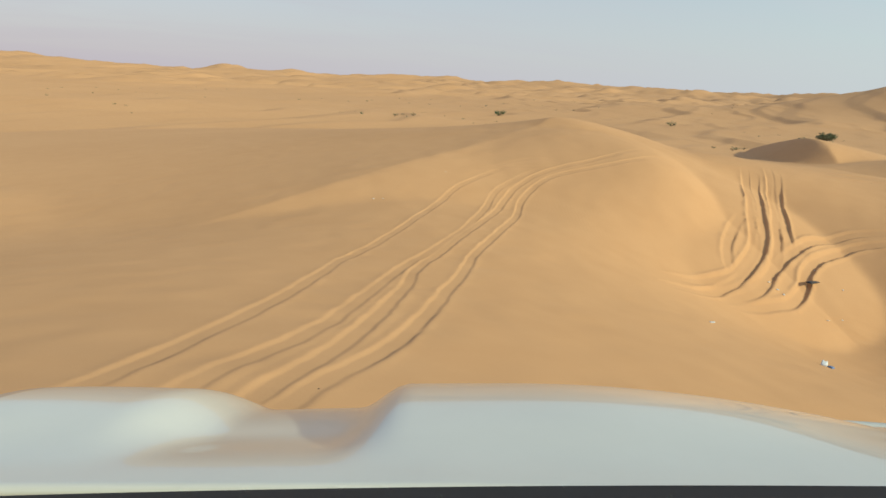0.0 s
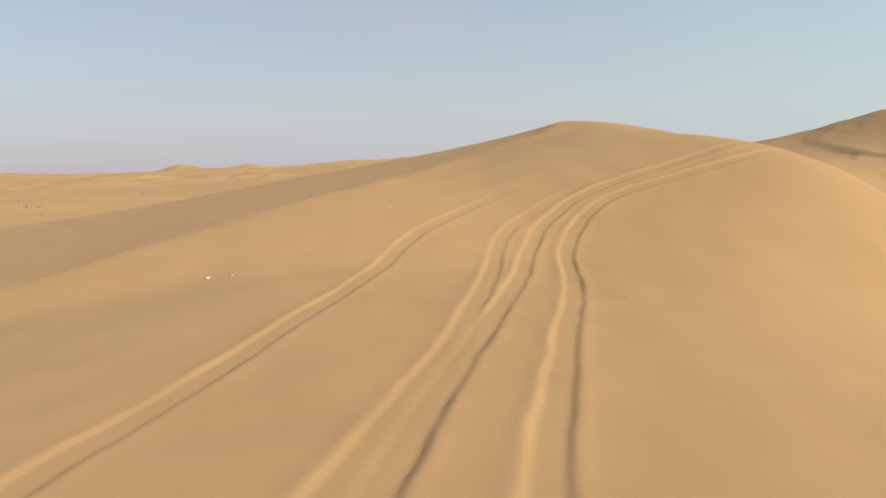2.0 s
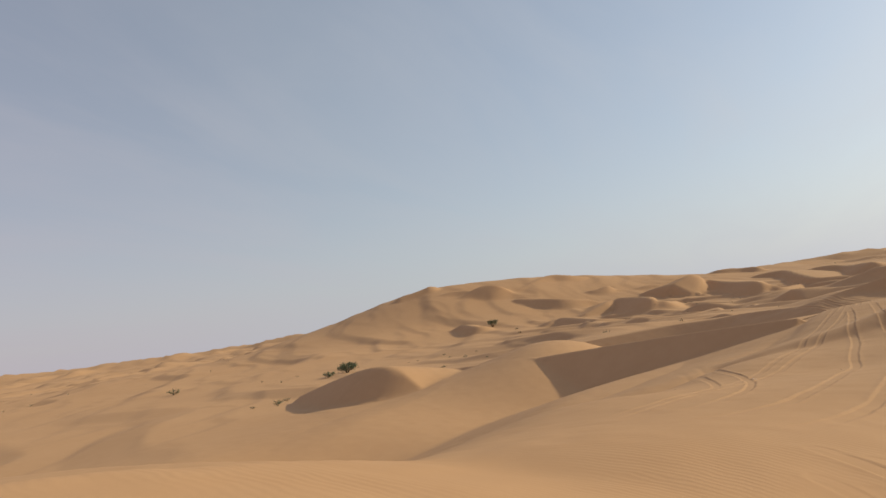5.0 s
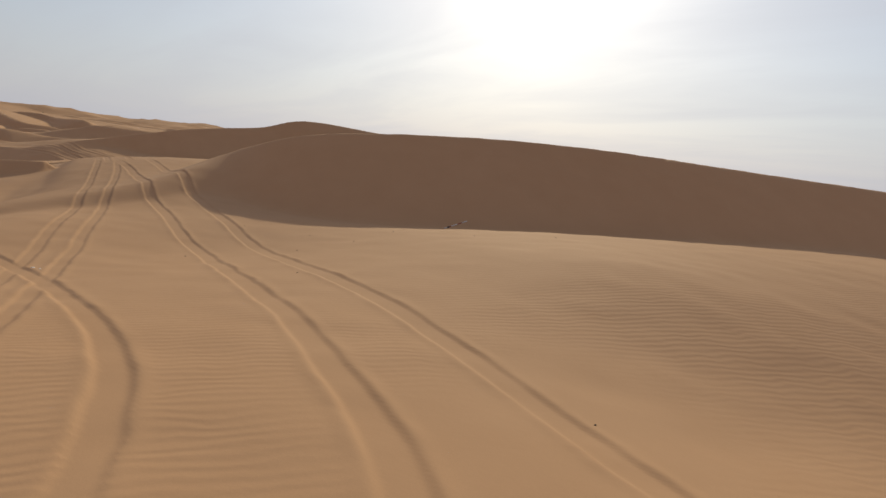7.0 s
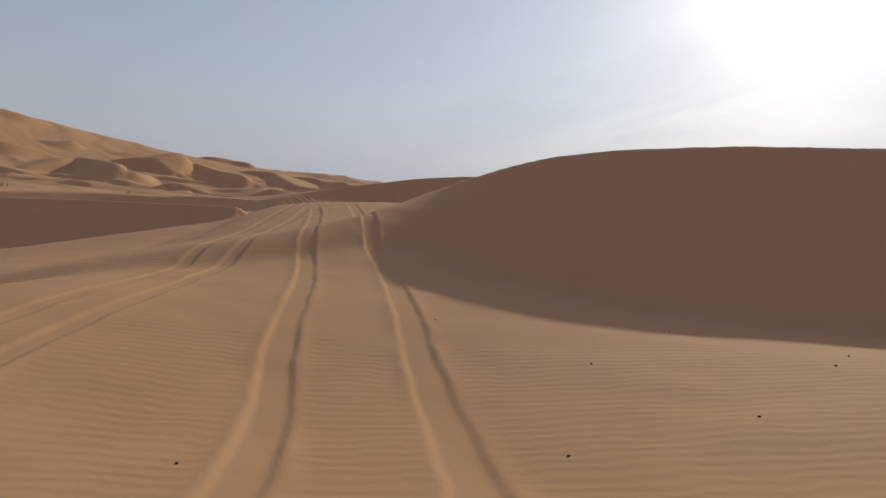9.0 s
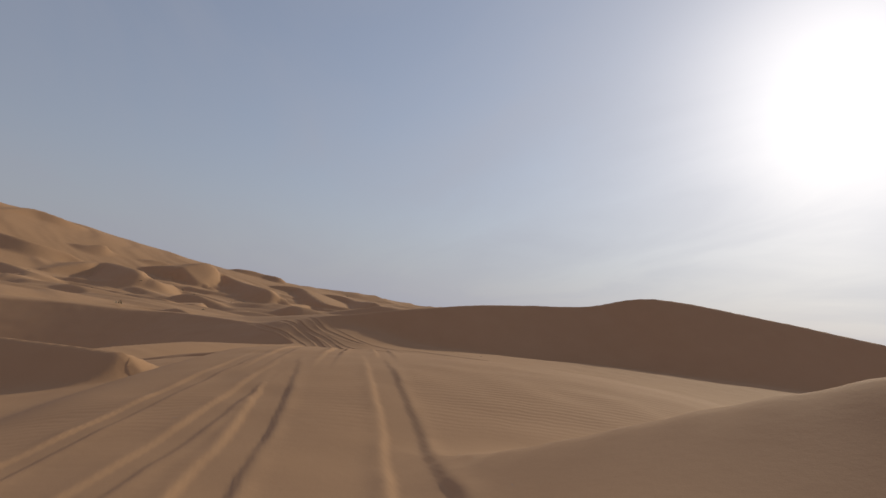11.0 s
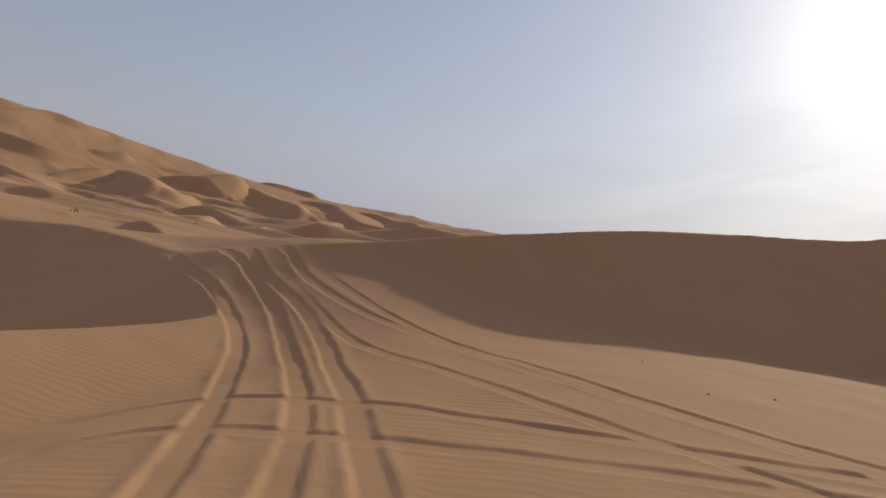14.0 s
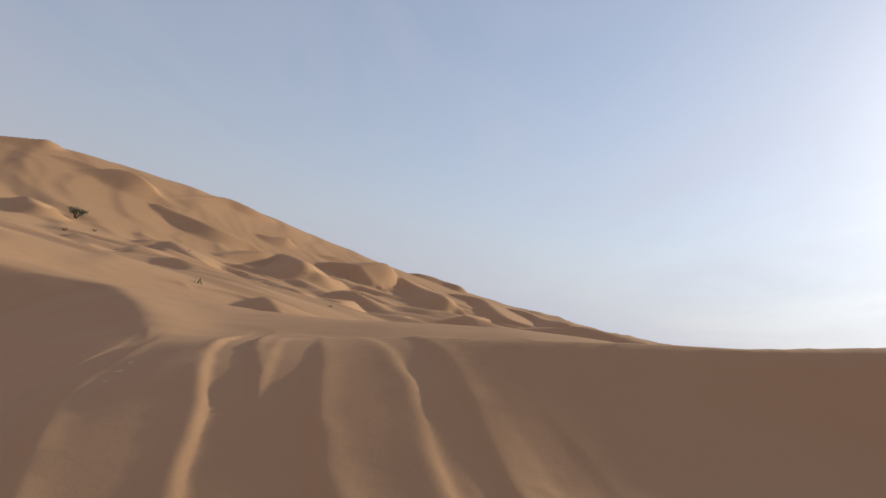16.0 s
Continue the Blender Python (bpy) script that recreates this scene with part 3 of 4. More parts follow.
    nt.links.new(lumps.outputs["Normal"], bsdf.inputs["Normal"])
    return m


SAND = sand_material()


# ---- the ground ----
def leaf_cells(want, root, levels):
    """Square cells over the whole land, small where want(x, y) asks for it, large far off."""
    i = np.zeros(1, np.int64)
    j = np.zeros(1, np.int64)
    out = []
    for level in range(levels + 1):
        size = root / 2 ** level
        cx, cy = (i + 0.5) * size - root / 2, (j + 0.5) * size - root / 2
        split = (want(cx, cy, size) < size) if level < levels else np.zeros(len(i), bool)
        keep = ~split
        out.append((level, i[keep], j[keep]))
        i, j = i[split], j[split]
        i = np.concatenate([2 * i, 2 * i + 1, 2 * i, 2 * i + 1])
        j = np.concatenate([2 * j, 2 * j, 2 * j + 1, 2 * j + 1])
    return out


def ground_mesh(height, want, root=10240.0, levels=18):
    cells = leaf_cells(want, root, levels)
    n = 2 ** levels + 1
    corners = []
    for level, i, j in cells:
        s = 2 ** (levels - level)
        a, b = i * s, j * s
        corners.append(np.stack([a * n + b, (a + s) * n + b, (a + s) * n + b + s, a * n + b + s], 1))
    keys = np.unique(np.concatenate([c.ravel() for c in corners]))
    loops, starts, counts = [], [], []
    total = 0
    for (level, i, j), c in zip(cells, corners):
        if not len(i):
            continue
        s = 2 ** (levels - level)
        ring = np.full((len(i), 8), -1, np.int64)
        ring[:, 0::2] = np.searchsorted(keys, c)
        if s > 1:
            h = s // 2
            mids = np.stack([c[:, 0] + h * n, c[:, 1] + h, c[:, 3] + h * n, c[:, 0] + h], 1)
            pos = np.minimum(np.searchsorted(keys, mids), len(keys) - 1)
            ring[:, 1::2] = np.where(keys[pos] == mids, pos, -1)
        used = ring >= 0
        num = used.sum(1)
        loops.append(ring[used])
        counts.append(num)
        starts.append(total + np.concatenate([[0], np.cumsum(num)[:-1]]))
        total += num.sum()
    loops, starts, counts = (np.concatenate(v).astype(np.int32) for v in (loops, starts, counts))
    cell = root / 2 ** levels
    x = (keys // n) * cell - root / 2
    y = (keys % n) * cell - root / 2
    pressed = []
    co = np.stack([x, y, height(x, y, pressed)], 1)
    me = bpy.data.meshes.new("ground")
    me.vertices.add(len(co))
    me.vertices.foreach_set("co", co.ravel())
    me.loops.add(len(loops))
    me.loops.foreach_set("vertex_index", loops)
    me.polygons.add(len(starts))
    me.polygons.foreach_set("loop_start", starts)
    me.polygons.foreach_set("use_smooth", np.ones(len(starts), bool))
    me.update(calc_edges=True)
    me.attributes.new("pressed", "FLOAT", "POINT").data.foreach_set("value", pressed[0].astype(np.float32))
    return me


RANGE = np.array([(290, 250), (338, 174), (384, 71), (384, -20)], float)
LOOPS = spline([(4, 26), (8, 27), (12, 30), (16, 34)], 4)
FINE = spline([(-15, 2), (-13, 7), (-9, 18.3), (-4.2, 28.3), (3, 36.3), (13.4, 40.3), (22, 40), (31, 35), (40, 33.5), (57, 30.5), (70, 29), (87, 28.6), (93, 30)], 6)


def cell_size(x, y, size):
    d = np.abs(to_line(x, y, FINE)[0]) - 0.7 * size
    e = np.abs(to_line(x, y, LOOPS)[0]) - 0.7 * size
    h = np.abs(to_line(x, y, RANGE)[0]) - 0.7 * size
    far = np.maximum(1.3, 0.05 * (h - 130))
    rutted = np.full(x.shape, 1e9)
    if size < 3:
        for line, wide, deep, bank in RUTS:
            lo, hi = line.min(0) - size - 0.4, line.max(0) + size + 0.4
            k = np.nonzero(((d < 7) | (e < 7)) & (x > lo[0]) & (x < hi[0]) & (y > lo[1]) & (y < hi[1]))[0]
            if len(k):
                rutted[k] = np.minimum(rutted[k], np.abs(to_line(x[k], y[k], line)[0]) - 0.7 * size - 2.4 * wide)
        far = np.where(rutted < 0, np.where(d < 7, 0.04, 0.08), far)
    return np.minimum(far, np.minimum(np.maximum(0.16, 0.014 * (d - 1.0)), np.maximum(0.16, 0.04 * (e - 2.5))))


ground = new("ground", ground_mesh(with_tracks, cell_size))
ground.data.materials.append(SAND)
tagged(ground, "rippled orange desert sand in dunes, cut by tyre tracks", "sand", kind="structure")


# ---- things ----
def part(name, bm, mat, parent=None, label=""):
    """Links a bmesh as one mesh object, under a thing or a part."""
    me = bpy.data.meshes.new(name)
    bm.to_mesh(me)
    bm.free()
    ob = new(name, me)
    me.materials.append(mat)
    if parent:
        ob.parent = parent
    if label:
        ob["label"] = label
    return ob


def smooth(ob):
    ob.data.polygons.foreach_set("use_smooth", np.ones(len(ob.data.polygons), bool))
    return ob


def sand_at(x, y):
    return float(with_tracks(np.array([float(x)]), np.array([float(y)]))[0])


def painted(name, color, rough=0.5, spread=0.12, scale=30.0, coat=0.0, metal=0.0):
    """A plain coloured surface with fine dirt and wear."""
    m, nt, bsdf = material(name)
    co = nt.nodes.new("ShaderNodeTexCoord")
    dirt = node(nt, "ShaderNodeTexNoise", Scale=scale, Detail=5.0, Roughness=0.65)
    nt.links.new(co.outputs["Object"], dirt.inputs["Vector"])
    ramp = nt.nodes.new("ShaderNodeValToRGB")
    ramp.color_ramp.elements[0].position, ramp.color_ramp.elements[1].position = 0.3, 0.75
    ramp.color_ramp.elements[0].color = (*[c * (1 - spread) for c in color], 1)
    ramp.color_ramp.elements[1].color = (*[min(1, c * (1 + spread)) for c in color], 1)
    nt.links.new(dirt.outputs["Fac"], ramp.inputs["Fac"])
    nt.links.new(ramp.outputs["Color"], bsdf.inputs["Base Color"])
    bsdf.inputs["Roughness"].default_value = rough
    bsdf.inputs["Metallic"].default_value = metal
    bsdf.inputs["Coat Weight"].default_value = coat
    bsdf.inputs["Coat Roughness"].default_value = 0.04
    bump = node(nt, "ShaderNodeBump", Strength=0.15, Distance=0.002)
    nt.links.new(dirt.outputs["Fac"], bump.inputs["Height"])
    if not coat:
        nt.links.new(bump.outputs["Normal"], bsdf.inputs["Normal"])
    return m


LEAF = painted("desert_leaf", (0.13, 0.15, 0.075), 0.75, 0.35, 2.0)
BARK = painted("dry_bark", (0.17, 0.12, 0.075), 0.9, 0.3, 12.0)
CAR_WHITE = painted("white_car_paint", (0.62, 0.61, 0.57), 0.35, 0.03, 4.0, coat=0.8)
CAR_BLACK = painted("black_car_plastic", (0.006, 0.008, 0.012), 0.85, 0.3, 60.0)
RUBBER = painted("tyre_rubber", (0.02, 0.02, 0.02), 0.85, 0.25, 40.0)
ALLOY = painted("wheel_alloy", (0.45, 0.45, 0.46), 0.35, 0.1, 20.0, metal=0.9)
POLE_WHITE = painted("pole_white", (0.72, 0.71, 0.68), 0.6, 0.12, 25.0)
POLE_RED = painted("pole_red", (0.33, 0.06, 0.04), 0.6, 0.2, 25.0)
DARK_SCRAP = painted("dark_scrap", (0.02, 0.022, 0.028), 0.45, 0.4, 18.0)
PALE_SCRAP = painted("pale_scrap", (0.70, 0.70, 0.70), 0.5, 0.12, 40.0)
BLUE_SCRAP = painted("blue_scrap", (0.10, 0.17, 0.36), 0.45, 0.2, 40.0)
PEBBLE = painted("dark_pebble", (0.06, 0.04, 0.028), 0.85, 0.4, 60.0)


def tube(bm, points, radii, sides=7):
    """A tapered limb along a line of points."""
    rings = []
    for k, (p, r) in enumerate(zip(points, radii)):
        a, b = points[max(k - 1, 0)], points[min(k + 1, len(points) - 1)]
        q = (b - a).to_track_quat("Z", "Y")
        rings.append([bm.verts.new(p + q @ Vector((r * math.cos(2 * math.pi * s / sides), r * math.sin(2 * math.pi * s / sides), 0))) for s in range(sides)])
    for a, b in zip(rings, rings[1:]):
        for s in range(sides):
            bm.faces.new((a[s], a[(s + 1) % sides], b[(s + 1) % sides], b[s]))
    bm.faces.new(rings[0][::-1])
    bm.faces.new(rings[-1])


def shrub(x, y, wide, high, leaves, label, seed, group="desert shrubs"):
    """A low desert shrub: bent stems that fork from the sand, and a ragged crown of small leaves."""
    rng = random.Random(seed)
    root = new("shrub")
    root.location = (x, y, sand_at(x, y) - 0.03)
    tips = []
    bm = bmesh.new()
    for s in range(9):
        a = 2 * math.pi * (s + rng.random()) / 9
        reach = wide * 0.5 * (0.35 + 0.6 * rng.random())
        top = high * (0.45 + 0.5 * rng.random())
        p = [Vector((0.05 * wide * math.cos(a), 0.05 * wide * math.sin(a), -0.1))]
        for k in (0.35, 0.7, 1.0):
            p.append(Vector((reach * k * math.cos(a + 0.3 * k), reach * k * math.sin(a + 0.3 * k), top * k ** 0.7)))
        r = 0.022 * wide
        tube(bm, p, [r, r * 0.7, r * 0.45, r * 0.15], 6)
        tips += [(p[2], 0.8), (p[3], 1.0)]
        for f in range(2):
            b = a + rng.uniform(-0.9, 0.9)
            e = p[2] + Vector((math.cos(b), math.sin(b), rng.uniform(0.2, 0.9))) * wide * 0.16
            tube(bm, [p[2], (p[2] + e) / 2 + Vector((0, 0, 0.02 * wide)), e], [r * 0.4, r * 0.25, r * 0.1], 5)
            tips.append((e, 0.8))
    smooth(part("stems", bm, BARK, root))
    bm = bmesh.new()
    size = 0.028 * wide
    for _ in range(leaves):
        c, w = rng.choice(tips)
        off = Vector((rng.gauss(0, 1), rng.gauss(0, 1), rng.gauss(0, 0.75))) * wide * 0.085 * w
        p = c + off
        if p.z < 0.02:
            p.z = 0.02 + rng.random() * 0.1 * high
        q = Euler((rng.uniform(-1, 1), rng.uniform(-1, 1), rng.uniform(0, 6.3))).to_quaternion()
        s = size * rng.uniform(0.6, 1.4)
        v = [bm.verts.new(p + q @ Vector(d) * s) for d in ((-1.4, 0, 0), (0, -0.45, 0.12), (1.4, 0, 0), (0, 0.45, 0.12))]
        bm.faces.new((v[0], v[1], v[2]))
        bm.faces.new((v[0], v[2], v[3]))
    part("crown", bm, LEAF, root)
    return tagged(root, label, "shrub", group)


def marker_pole(x, y, turn):
    """A snapped banded marker pole that lies on the sand, with its dark foot."""
    root = new("marker_pole")
    root.matrix_world = pose(x, y, sand_at(x, y) + 0.02, 0, -24, turn) @ Matrix.Scale(0.62, 4)
    at = 0.0
    for k, (length, mat, name) in enumerate(((0.22, POLE_WHITE, "white_band"), (0.14, DARK_SCRAP, "foot"), (0.12, POLE_RED, "red_band"), (0.42, POLE_WHITE, "white_band"),
                                             (0.34, POLE_RED, "red_band"), (0.34, POLE_WHITE, "white_band"))):
        bm = bmesh.new()
        r = 0.055 if mat is DARK_SCRAP else 0.028
        tube(bm, [Vector((at, 0, 0)), Vector((at + 0.01, 0, 0)), Vector((at + length - 0.012, 0, 0)), Vector((at + length - 0.002, 0, 0))], [r * 0.8, r, r, r * 0.8], 10)
        smooth(part(name, bm, mat, root))
        at += length
    return tagged(root, "broken red and white marker pole leaning out of sand", "pole")


def scrap(name, x, y, size, mat, label, category, seed, flat=0.3, group=""):
    """A crumpled bit of litter: a bent, creased sheet with some thickness, half sunk."""
    rng = random.Random(seed)
    bm = bmesh.new()
    bmesh.ops.create_cube(bm, size=1.0)
    bmesh.ops.subdivide_edges(bm, edges=bm.edges[:], cuts=3, use_grid_fill=True)
    k = rng.uniform(0.6, 1.6)
    for v in bm.verts:
        c = v.co
        n = noise.noise_vector(c * 2.3 + Vector((seed, 0, 0)))
        v.co = Vector((c.x * size[0], c.y * size[1], c.z * size[2] * flat)) + Vector((n.x * size[0], n.y * size[1], n.z * size[2])) * 0.16
        v.co.z += size[2] * 0.6 * math.sin(c.x * 3.0 * k) * 0.5
    low = min(v.co.z for v in bm.verts)
    for v in bm.verts:
        v.co.z -= low
    ob = smooth(part(name, bm, mat))
    ob.matrix_world = pose(x, y, sand_at(x, y) - 0.004, 0, 0, rng.uniform(0, 360))
    return tagged(ob, label, category, group)


def pebble(x, y, size, seed):
    rng = random.Random(seed)
    bm = bmesh.new()
    bmesh.ops.create_icosphere(bm, subdivisions=2, radius=0.5)
    for v in bm.verts:
        v.co *= 1 + 0.45 * noise.noise(v.co * 2.2 + Vector((seed * 3.1, 0, 0)))
        v.co.z *= 0.6
    ob = smooth(part("pebble", bm, PEBBLE))
    ob.scale = (size * rng.uniform(0.8, 1.5), size * rng.uniform(0.6, 1.0), size)
    ob.location = (x, y, sand_at(x, y) + 0.1 * size)
    ob.rotation_euler = (0, 0, rng.uniform(0, 6.3))
    return tagged(ob, "small dark pebble lying on the bare sand", "pebble", "pebbles on the sand")


# ---- the white car at the start of the way ----
def car_front(start):
    """The front of the white off-road car, as it stands on the first slope: bonnet, scuttle, wings, bumper, wheels."""
    root = new("car")
    root.matrix_world = start @ pose(0, 0, 0, -90, 0, 0)
    mid = 0.28                      # the car's middle lies to the right of the driver
    half = 0.98

    def crown(x):
        """Height of the bonnet across: raised wings, two troughs, a broad middle."""
        u = np.abs(x - mid)
        wing = step(0.62, 0.76, u) if x < mid else step(0.8, 0.95, u)
        z = -0.289 + 0.048 * (1 - (step(0.345, 0.445, u) if x < mid else step(0.6, 0.75, u))) + 0.044 * wing + (0.017 * step(0.66, 1.0, u) if x < mid else -0.012 * step(0.86, 1.0, u)) - 0.17 * min(max(0.0, x - 0.13), 0.7) ** 2
        return z

    bm = bmesh.new()
    xs = np.linspace(mid - half, mid + half, 97)
    ys = np.concatenate([np.linspace(0.68, 1.05, 20), np.linspace(1.09, 1.5, 12)])
    grid = []
    for y in ys:
        fall = -0.10 * ((y - 0.98) / 0.5) ** 2 * (y > 0.98)
        flow = float(step(0.74, 0.99, y))
        row = []
        for x in xs:
            u = abs(x - mid) / half
            row.append(bm.verts.new((x, y - 0.14 * u ** 3 * (y - 0.68) / 0.82, flow * float(crown(x)) - (1 - flow) * (0.262 + 0.02 * max(0.0, x) ) + fall)))
        grid.append(row)
    for a, b in zip(grid, grid[1:]):
        for k in range(len(a) - 1):
            bm.faces.new((a[k], a[k + 1], b[k + 1], b[k]))
    bonnet = smooth(part("bonnet", bm, CAR_WHITE, root, "glossy white bonnet with raised middle and wings"))
    thick = bonnet.modifiers.new("thickness", "SOLIDIFY")
    thick.thickness, thick.offset = 0.012, -1
    # dark scuttle under the glass
    bm = bmesh.new()
    rows = []
    for y, z in ((0.36, -0.205), (0.46, -0.21), (0.56, -0.23), (0.674, -0.257), (0.677, -0.33)):
        rows.append([bm.verts.new((x, y - 0.05 * ((x - mid) / half) ** 2, z)) for x in np.linspace(mid - 0.8, mid + 0.8, 25)])
    for a, b in zip(rows, rows[1:]):
        for k in range(len(a) - 1):
            bm.faces.new((a[k], a[k + 1], b[k + 1], b[k]))
    scuttle = smooth(part("scuttle_panel", bm, CAR_BLACK, root, "dull black plastic panel below the windscreen"))
    thick = scuttle.modifiers.new("thickness", "SOLIDIFY")
    thick.thickness, thick.offset = 0.01, -1
    # wings
    for side, name in ((-1, "wing"), (1, "wing")):
        bm = bmesh.new()
        rows = []
        for z in np.linspace(-0.35, -1.05, 10):
            rows.append([bm.verts.new((mid + side * (half - 0.012 + 0.03 * math.sin((z + 0.33) / -0.72 * math.pi)), y,
                                       max(z, -0.68 - 0.42 * (1 - math.sqrt(max(0.0, 1 - ((y - 0.95) / 0.52) ** 2)))) if abs(y - 0.95) < 0.52 else z))
                         for y in np.linspace(0.2, 1.40, 25)])
        for a, b in zip(rows, rows[1:]):
            for k in range(len(a) - 1):
                f = (a[k], a[k + 1], b[k + 1], b[k])
                bm.faces.new(f if side > 0 else f[::-1])
        bmesh.ops.remove_doubles(bm, verts=bm.verts[:], dist=0.0005)
        wing = smooth(part(name, bm, CAR_WHITE, root))
        thick = wing.modifiers.new("thickness", "SOLIDIFY")
        thick.thickness, thick.offset = 0.01, -1
    # bumper
    bm = bmesh.new()
    rows = []
    for y, z in ((1.46, -0.40), (1.52, -0.46), (1.55, -0.62), (1.58, -0.80), (1.58, -1.0), (1.50, -1.15)):
        rows.append([bm.verts.new((mid + u * half, y - 0.22 * abs(u) ** 3, z)) for u in np.linspace(-1, 1, 33)])
    for a, b in zip(rows, rows[1:]):
        for k in range(len(a) - 1):
            bm.faces.new((a[k], b[k], b[k + 1], a[k + 1]))
    bumper = smooth(part("bumper", bm, CAR_WHITE, root))
    thick = bumper.modifiers.new("thickness", "SOLIDIFY")
    thick.thickness = 0.015
    # wheels
    for side in (-1, 1):
        bm = bmesh.new()
        prof = ((0.235, -0.12), (0.33, -0.13), (0.375, -0.10), (0.385, -0.04), (0.385, 0.04), (0.375, 0.10), (0.33, 0.13), (0.235, 0.12))
        n = 40
        ring = [[bm.verts.new((mid + side * 0.80 + w, 0.95 + r * math.cos(2 * math.pi * k / n), -1.345 + r * math.sin(2 * math.pi * k / n))) for r, w in prof] for k in range(n)]
        for k in range(n):
            a, b = ring[k], ring[(k + 1) % n]
            for j in range(len(prof)):
                bm.faces.new((a[j], a[(j + 1) % len(prof)], b[(j + 1) % len(prof)], b[j]))
        bmesh.ops.recalc_face_normals(bm, faces=bm.faces[:])
        wheel = smooth(part("wheel", bm, RUBBER, root))
        bm = bmesh.new()
        rim = bmesh.ops.create_cone(bm, cap_ends=True, segments=32, radius1=0.235, radius2=0.235, depth=0.2)
        bmesh.ops.bevel(bm, geom=[e for e in bm.edges if len(e.link_faces) == 2 and any(len(f.verts) > 4 for f in e.link_faces)], offset=0.02, segments=2, affect="EDGES")
        bmesh.ops.transform(bm, matrix=pose(mid + side * 0.80, 0.95, -1.345, 0, 90, 0), verts=bm.verts[:])
        part("rim", bm, ALLOY, wheel)
    return tagged(root, "white off-road car front with glossy bonnet, standing on sand", "car")


first = ROUTE_KEYS[0]
car_front(pose(*first[1:4], 90 + first[5], 0, first[4]) @ pose(0, 0, 0, 0, 0, first[6]))

# ---- litter and growth ----
marker_pole(41.2, 23.6, -135)
scrap("scrap_panel", 11.9, 26.9, (0.75, 0.28, 0.12), DARK_SCRAP, "torn black plastic panel lying flat on sand", "litter", 3)
scrap("crushed_can", 4.6, 20.1, (0.30, 0.16, 0.14), PALE_SCRAP, "crumpled pale wrapper dropped on the sand", "litter", 4, 0.6)
scrap("blue_wrapper", 4.82, 20.02, (0.16, 0.13, 0.10), BLUE_SCRAP, "small crumpled blue wrapper on the sand", "litter", 5, 0.5)
for k, (x, y, s) in enumerate(((9.4, 27.0, 0.4), (9.4, 26.5, 0.5), (9.5, 26.2, 0.4), (1.2, 21.5, 0.5), (11.1, 25.2, 0.4), (12.0, 25.2, 0.3), (13.5, 26.6, 0.3), (13.0, 27.8, 0.3),
                               (-7.0, 33.6, 0.3), (-6.6, 33.5, 0.22), (-2.8, 36.1, 0.2), (37.1, 38.1, 0.2), (36.9, 38.0, 0.14), (2.8, 30.7, 0.08))):
    scrap("paper_scrap", x, y, (s * 0.3, s * 0.18, s * 0.14), PALE_SCRAP, "small pale scrap of litter on sand", "litter", 20 + k, 0.4, "pale litter scraps")
for k, (x, y, s) in enumerate(((-10.6, 12.9, 0.05), (-7.9, 13.2, 0.04), (-12.3, 12.5, 0.03), (-4.3, 33.0, 0.04), (-1.1, 29.7, 0.04), (35.0, 24.1, 0.08), (39.8, 21.3, 0.1), (39.0, 27.7, 0.08),
                               (37.8, 31.8, 0.06), (33.8, 33.8, 0.06), (38.5, 34.6, 0.06), (42.8, 31.3, 0.06), (37.9, 29.9, 0.06), (40.1, 30.2, 0.06), (39.4, 27.0, 0.07), (25.3, 35.0, 0.05),
                               (36.9, 41.4, 0.09), (81.2, 22.0, 0.09), (81.2, 20.8, 0.1), (84.0, 21.5, 0.07), (36.4, 26.4, 0.05), (41.5, 28.0, 0.06))):
    pebble(x, y, 0.5 * s, k)
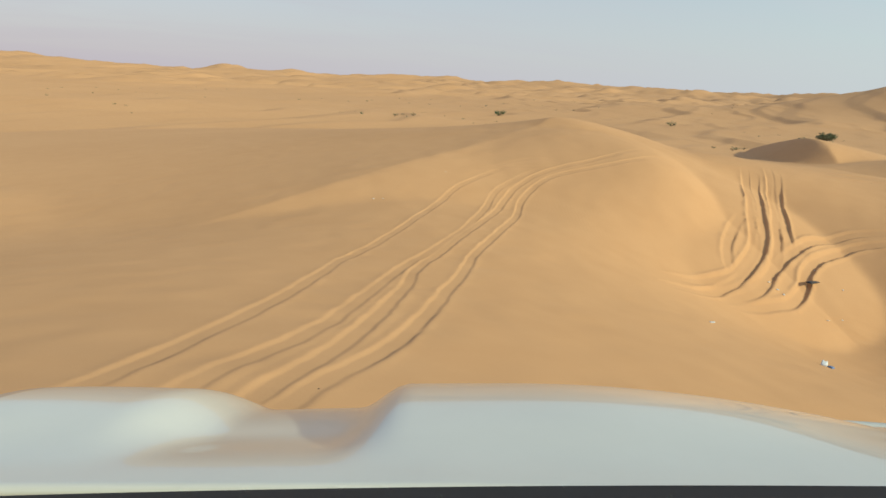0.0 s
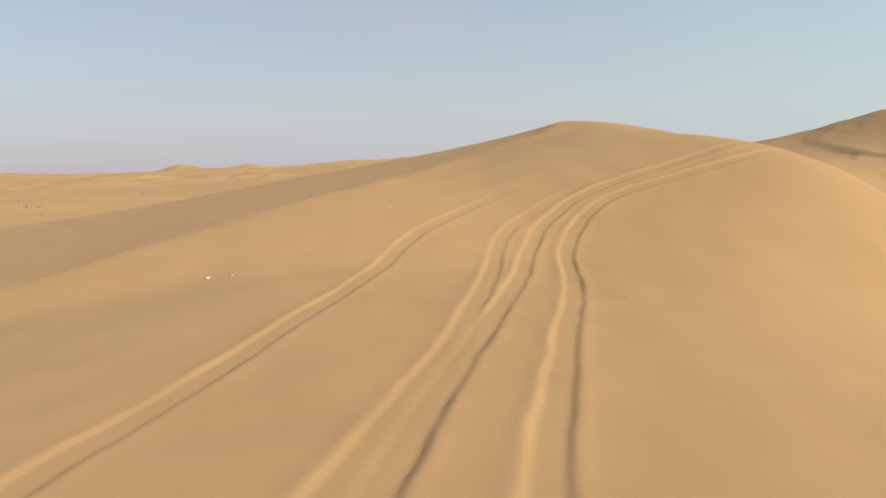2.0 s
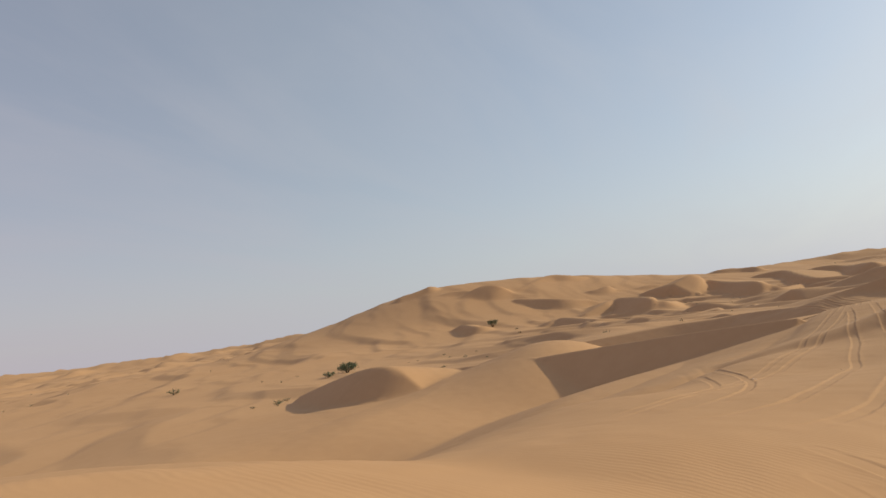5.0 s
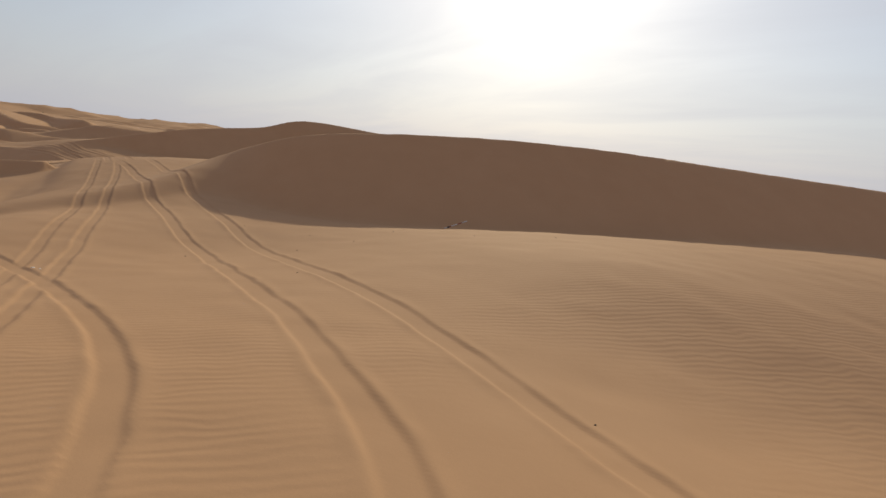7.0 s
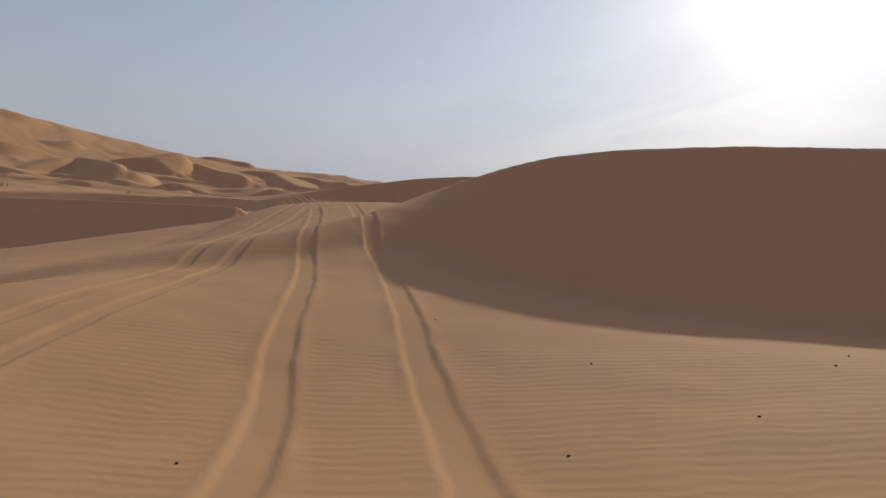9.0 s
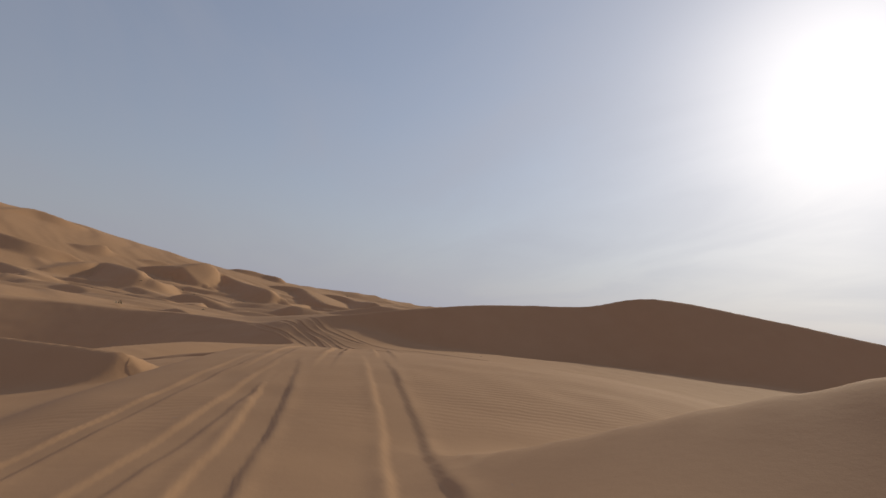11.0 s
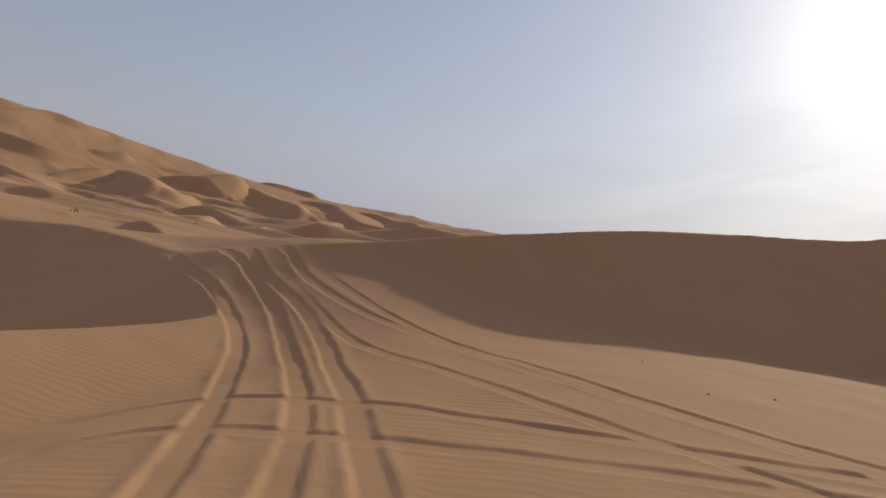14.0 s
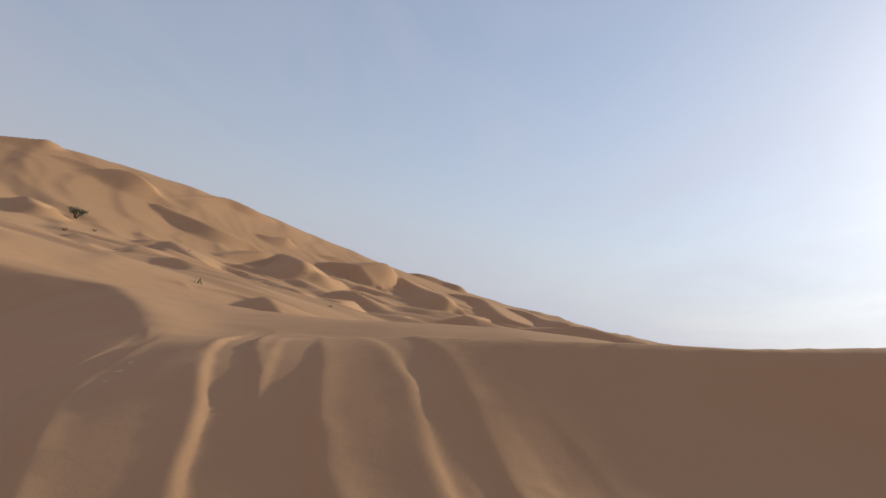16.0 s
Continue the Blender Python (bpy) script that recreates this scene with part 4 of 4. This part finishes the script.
for k, (x, y, w, h, n, label) in enumerate((
        (128, 124, 4.4, 2.1, 2200, "large grey-green desert shrub on the dune plain"), (122, 125, 2.8, 1.0, 1000, "low spreading green desert shrub on sand"),
        (75, 205, 4.0, 1.6, 1200, "broad dark green desert shrub between dunes"), (249, 134.5, 4.6, 2.8, 1500, "rounded dark green shrub on the dune slope"),
        (118, 170, 3.0, 1.2, 500, "small green shrub on the far sand"), (41.3, 136, 1.6, 0.6, 300, "small dry tuft on the sand"), (43.5, 137, 1.4, 0.5, 260, "small dry tuft on the sand"),
        (35.2, 173, 1.8, 0.6, 260, "small dry tuft on the sand"), (31, 176, 1.6, 0.6, 260, "small dry tuft on the sand"), (77.5, 101, 1.3, 0.5, 260, "small dry tuft on the sand"),
        (80, 103, 1.6, 0.5, 260, "small dry tuft on the sand"), (83, 104, 1.2, 0.4, 240, "small dry tuft on the sand"), (74.5, 103, 1.0, 0.4, 220, "small dry tuft on the sand"),
        (206, 108, 1.4, 0.5, 240, "small dry tuft on the sand"), (232, 118, 1.5, 0.6, 240, "small dry tuft on the sand"), (214, 96, 1.2, 0.5, 220, "small dry tuft on the sand"))):
    shrub(x, y, w, h, n, label, 100 + k)


def far_tufts(count):
    """The sparse scrub of the far plain, too small and far to count: little tufts of crossed blades."""
    rng = random.Random(77)
    bm = bmesh.new()
    done = 0
    while done < count:
        a, r = rng.uniform(radians(-25), radians(105)), rng.uniform(90, 420)
        x, y = 20 + r * math.sin(a), 35 + r * math.cos(a)
        if value_noise(np.array([x / 45]), np.array([y / 45]), 5)[0] < 0.55:
            continue
        z, s = sand_at(x, y), rng.uniform(0.25, 0.8)
        for _ in range(14):
            p = Vector((x + rng.gauss(0, 0.4) * s, y + rng.gauss(0, 0.4) * s, z - 0.02))
            b, lean, w = rng.uniform(0, 6.3), rng.uniform(0.2, 0.9) * s, 0.07 * s
            tip = p + Vector((math.cos(b) * lean, math.sin(b) * lean, s * rng.uniform(0.4, 0.9)))
            side = Vector((-math.sin(b), math.cos(b), 0)) * w
            bm.faces.new([bm.verts.new(v) for v in (p - side, p + side, tip)])
        done += 1
    return tagged(part("scrub_tufts", bm, LEAF), "sparse dry green scrub tufts on the far plain", "scrub", kind="stuff")


far_tufts(170)
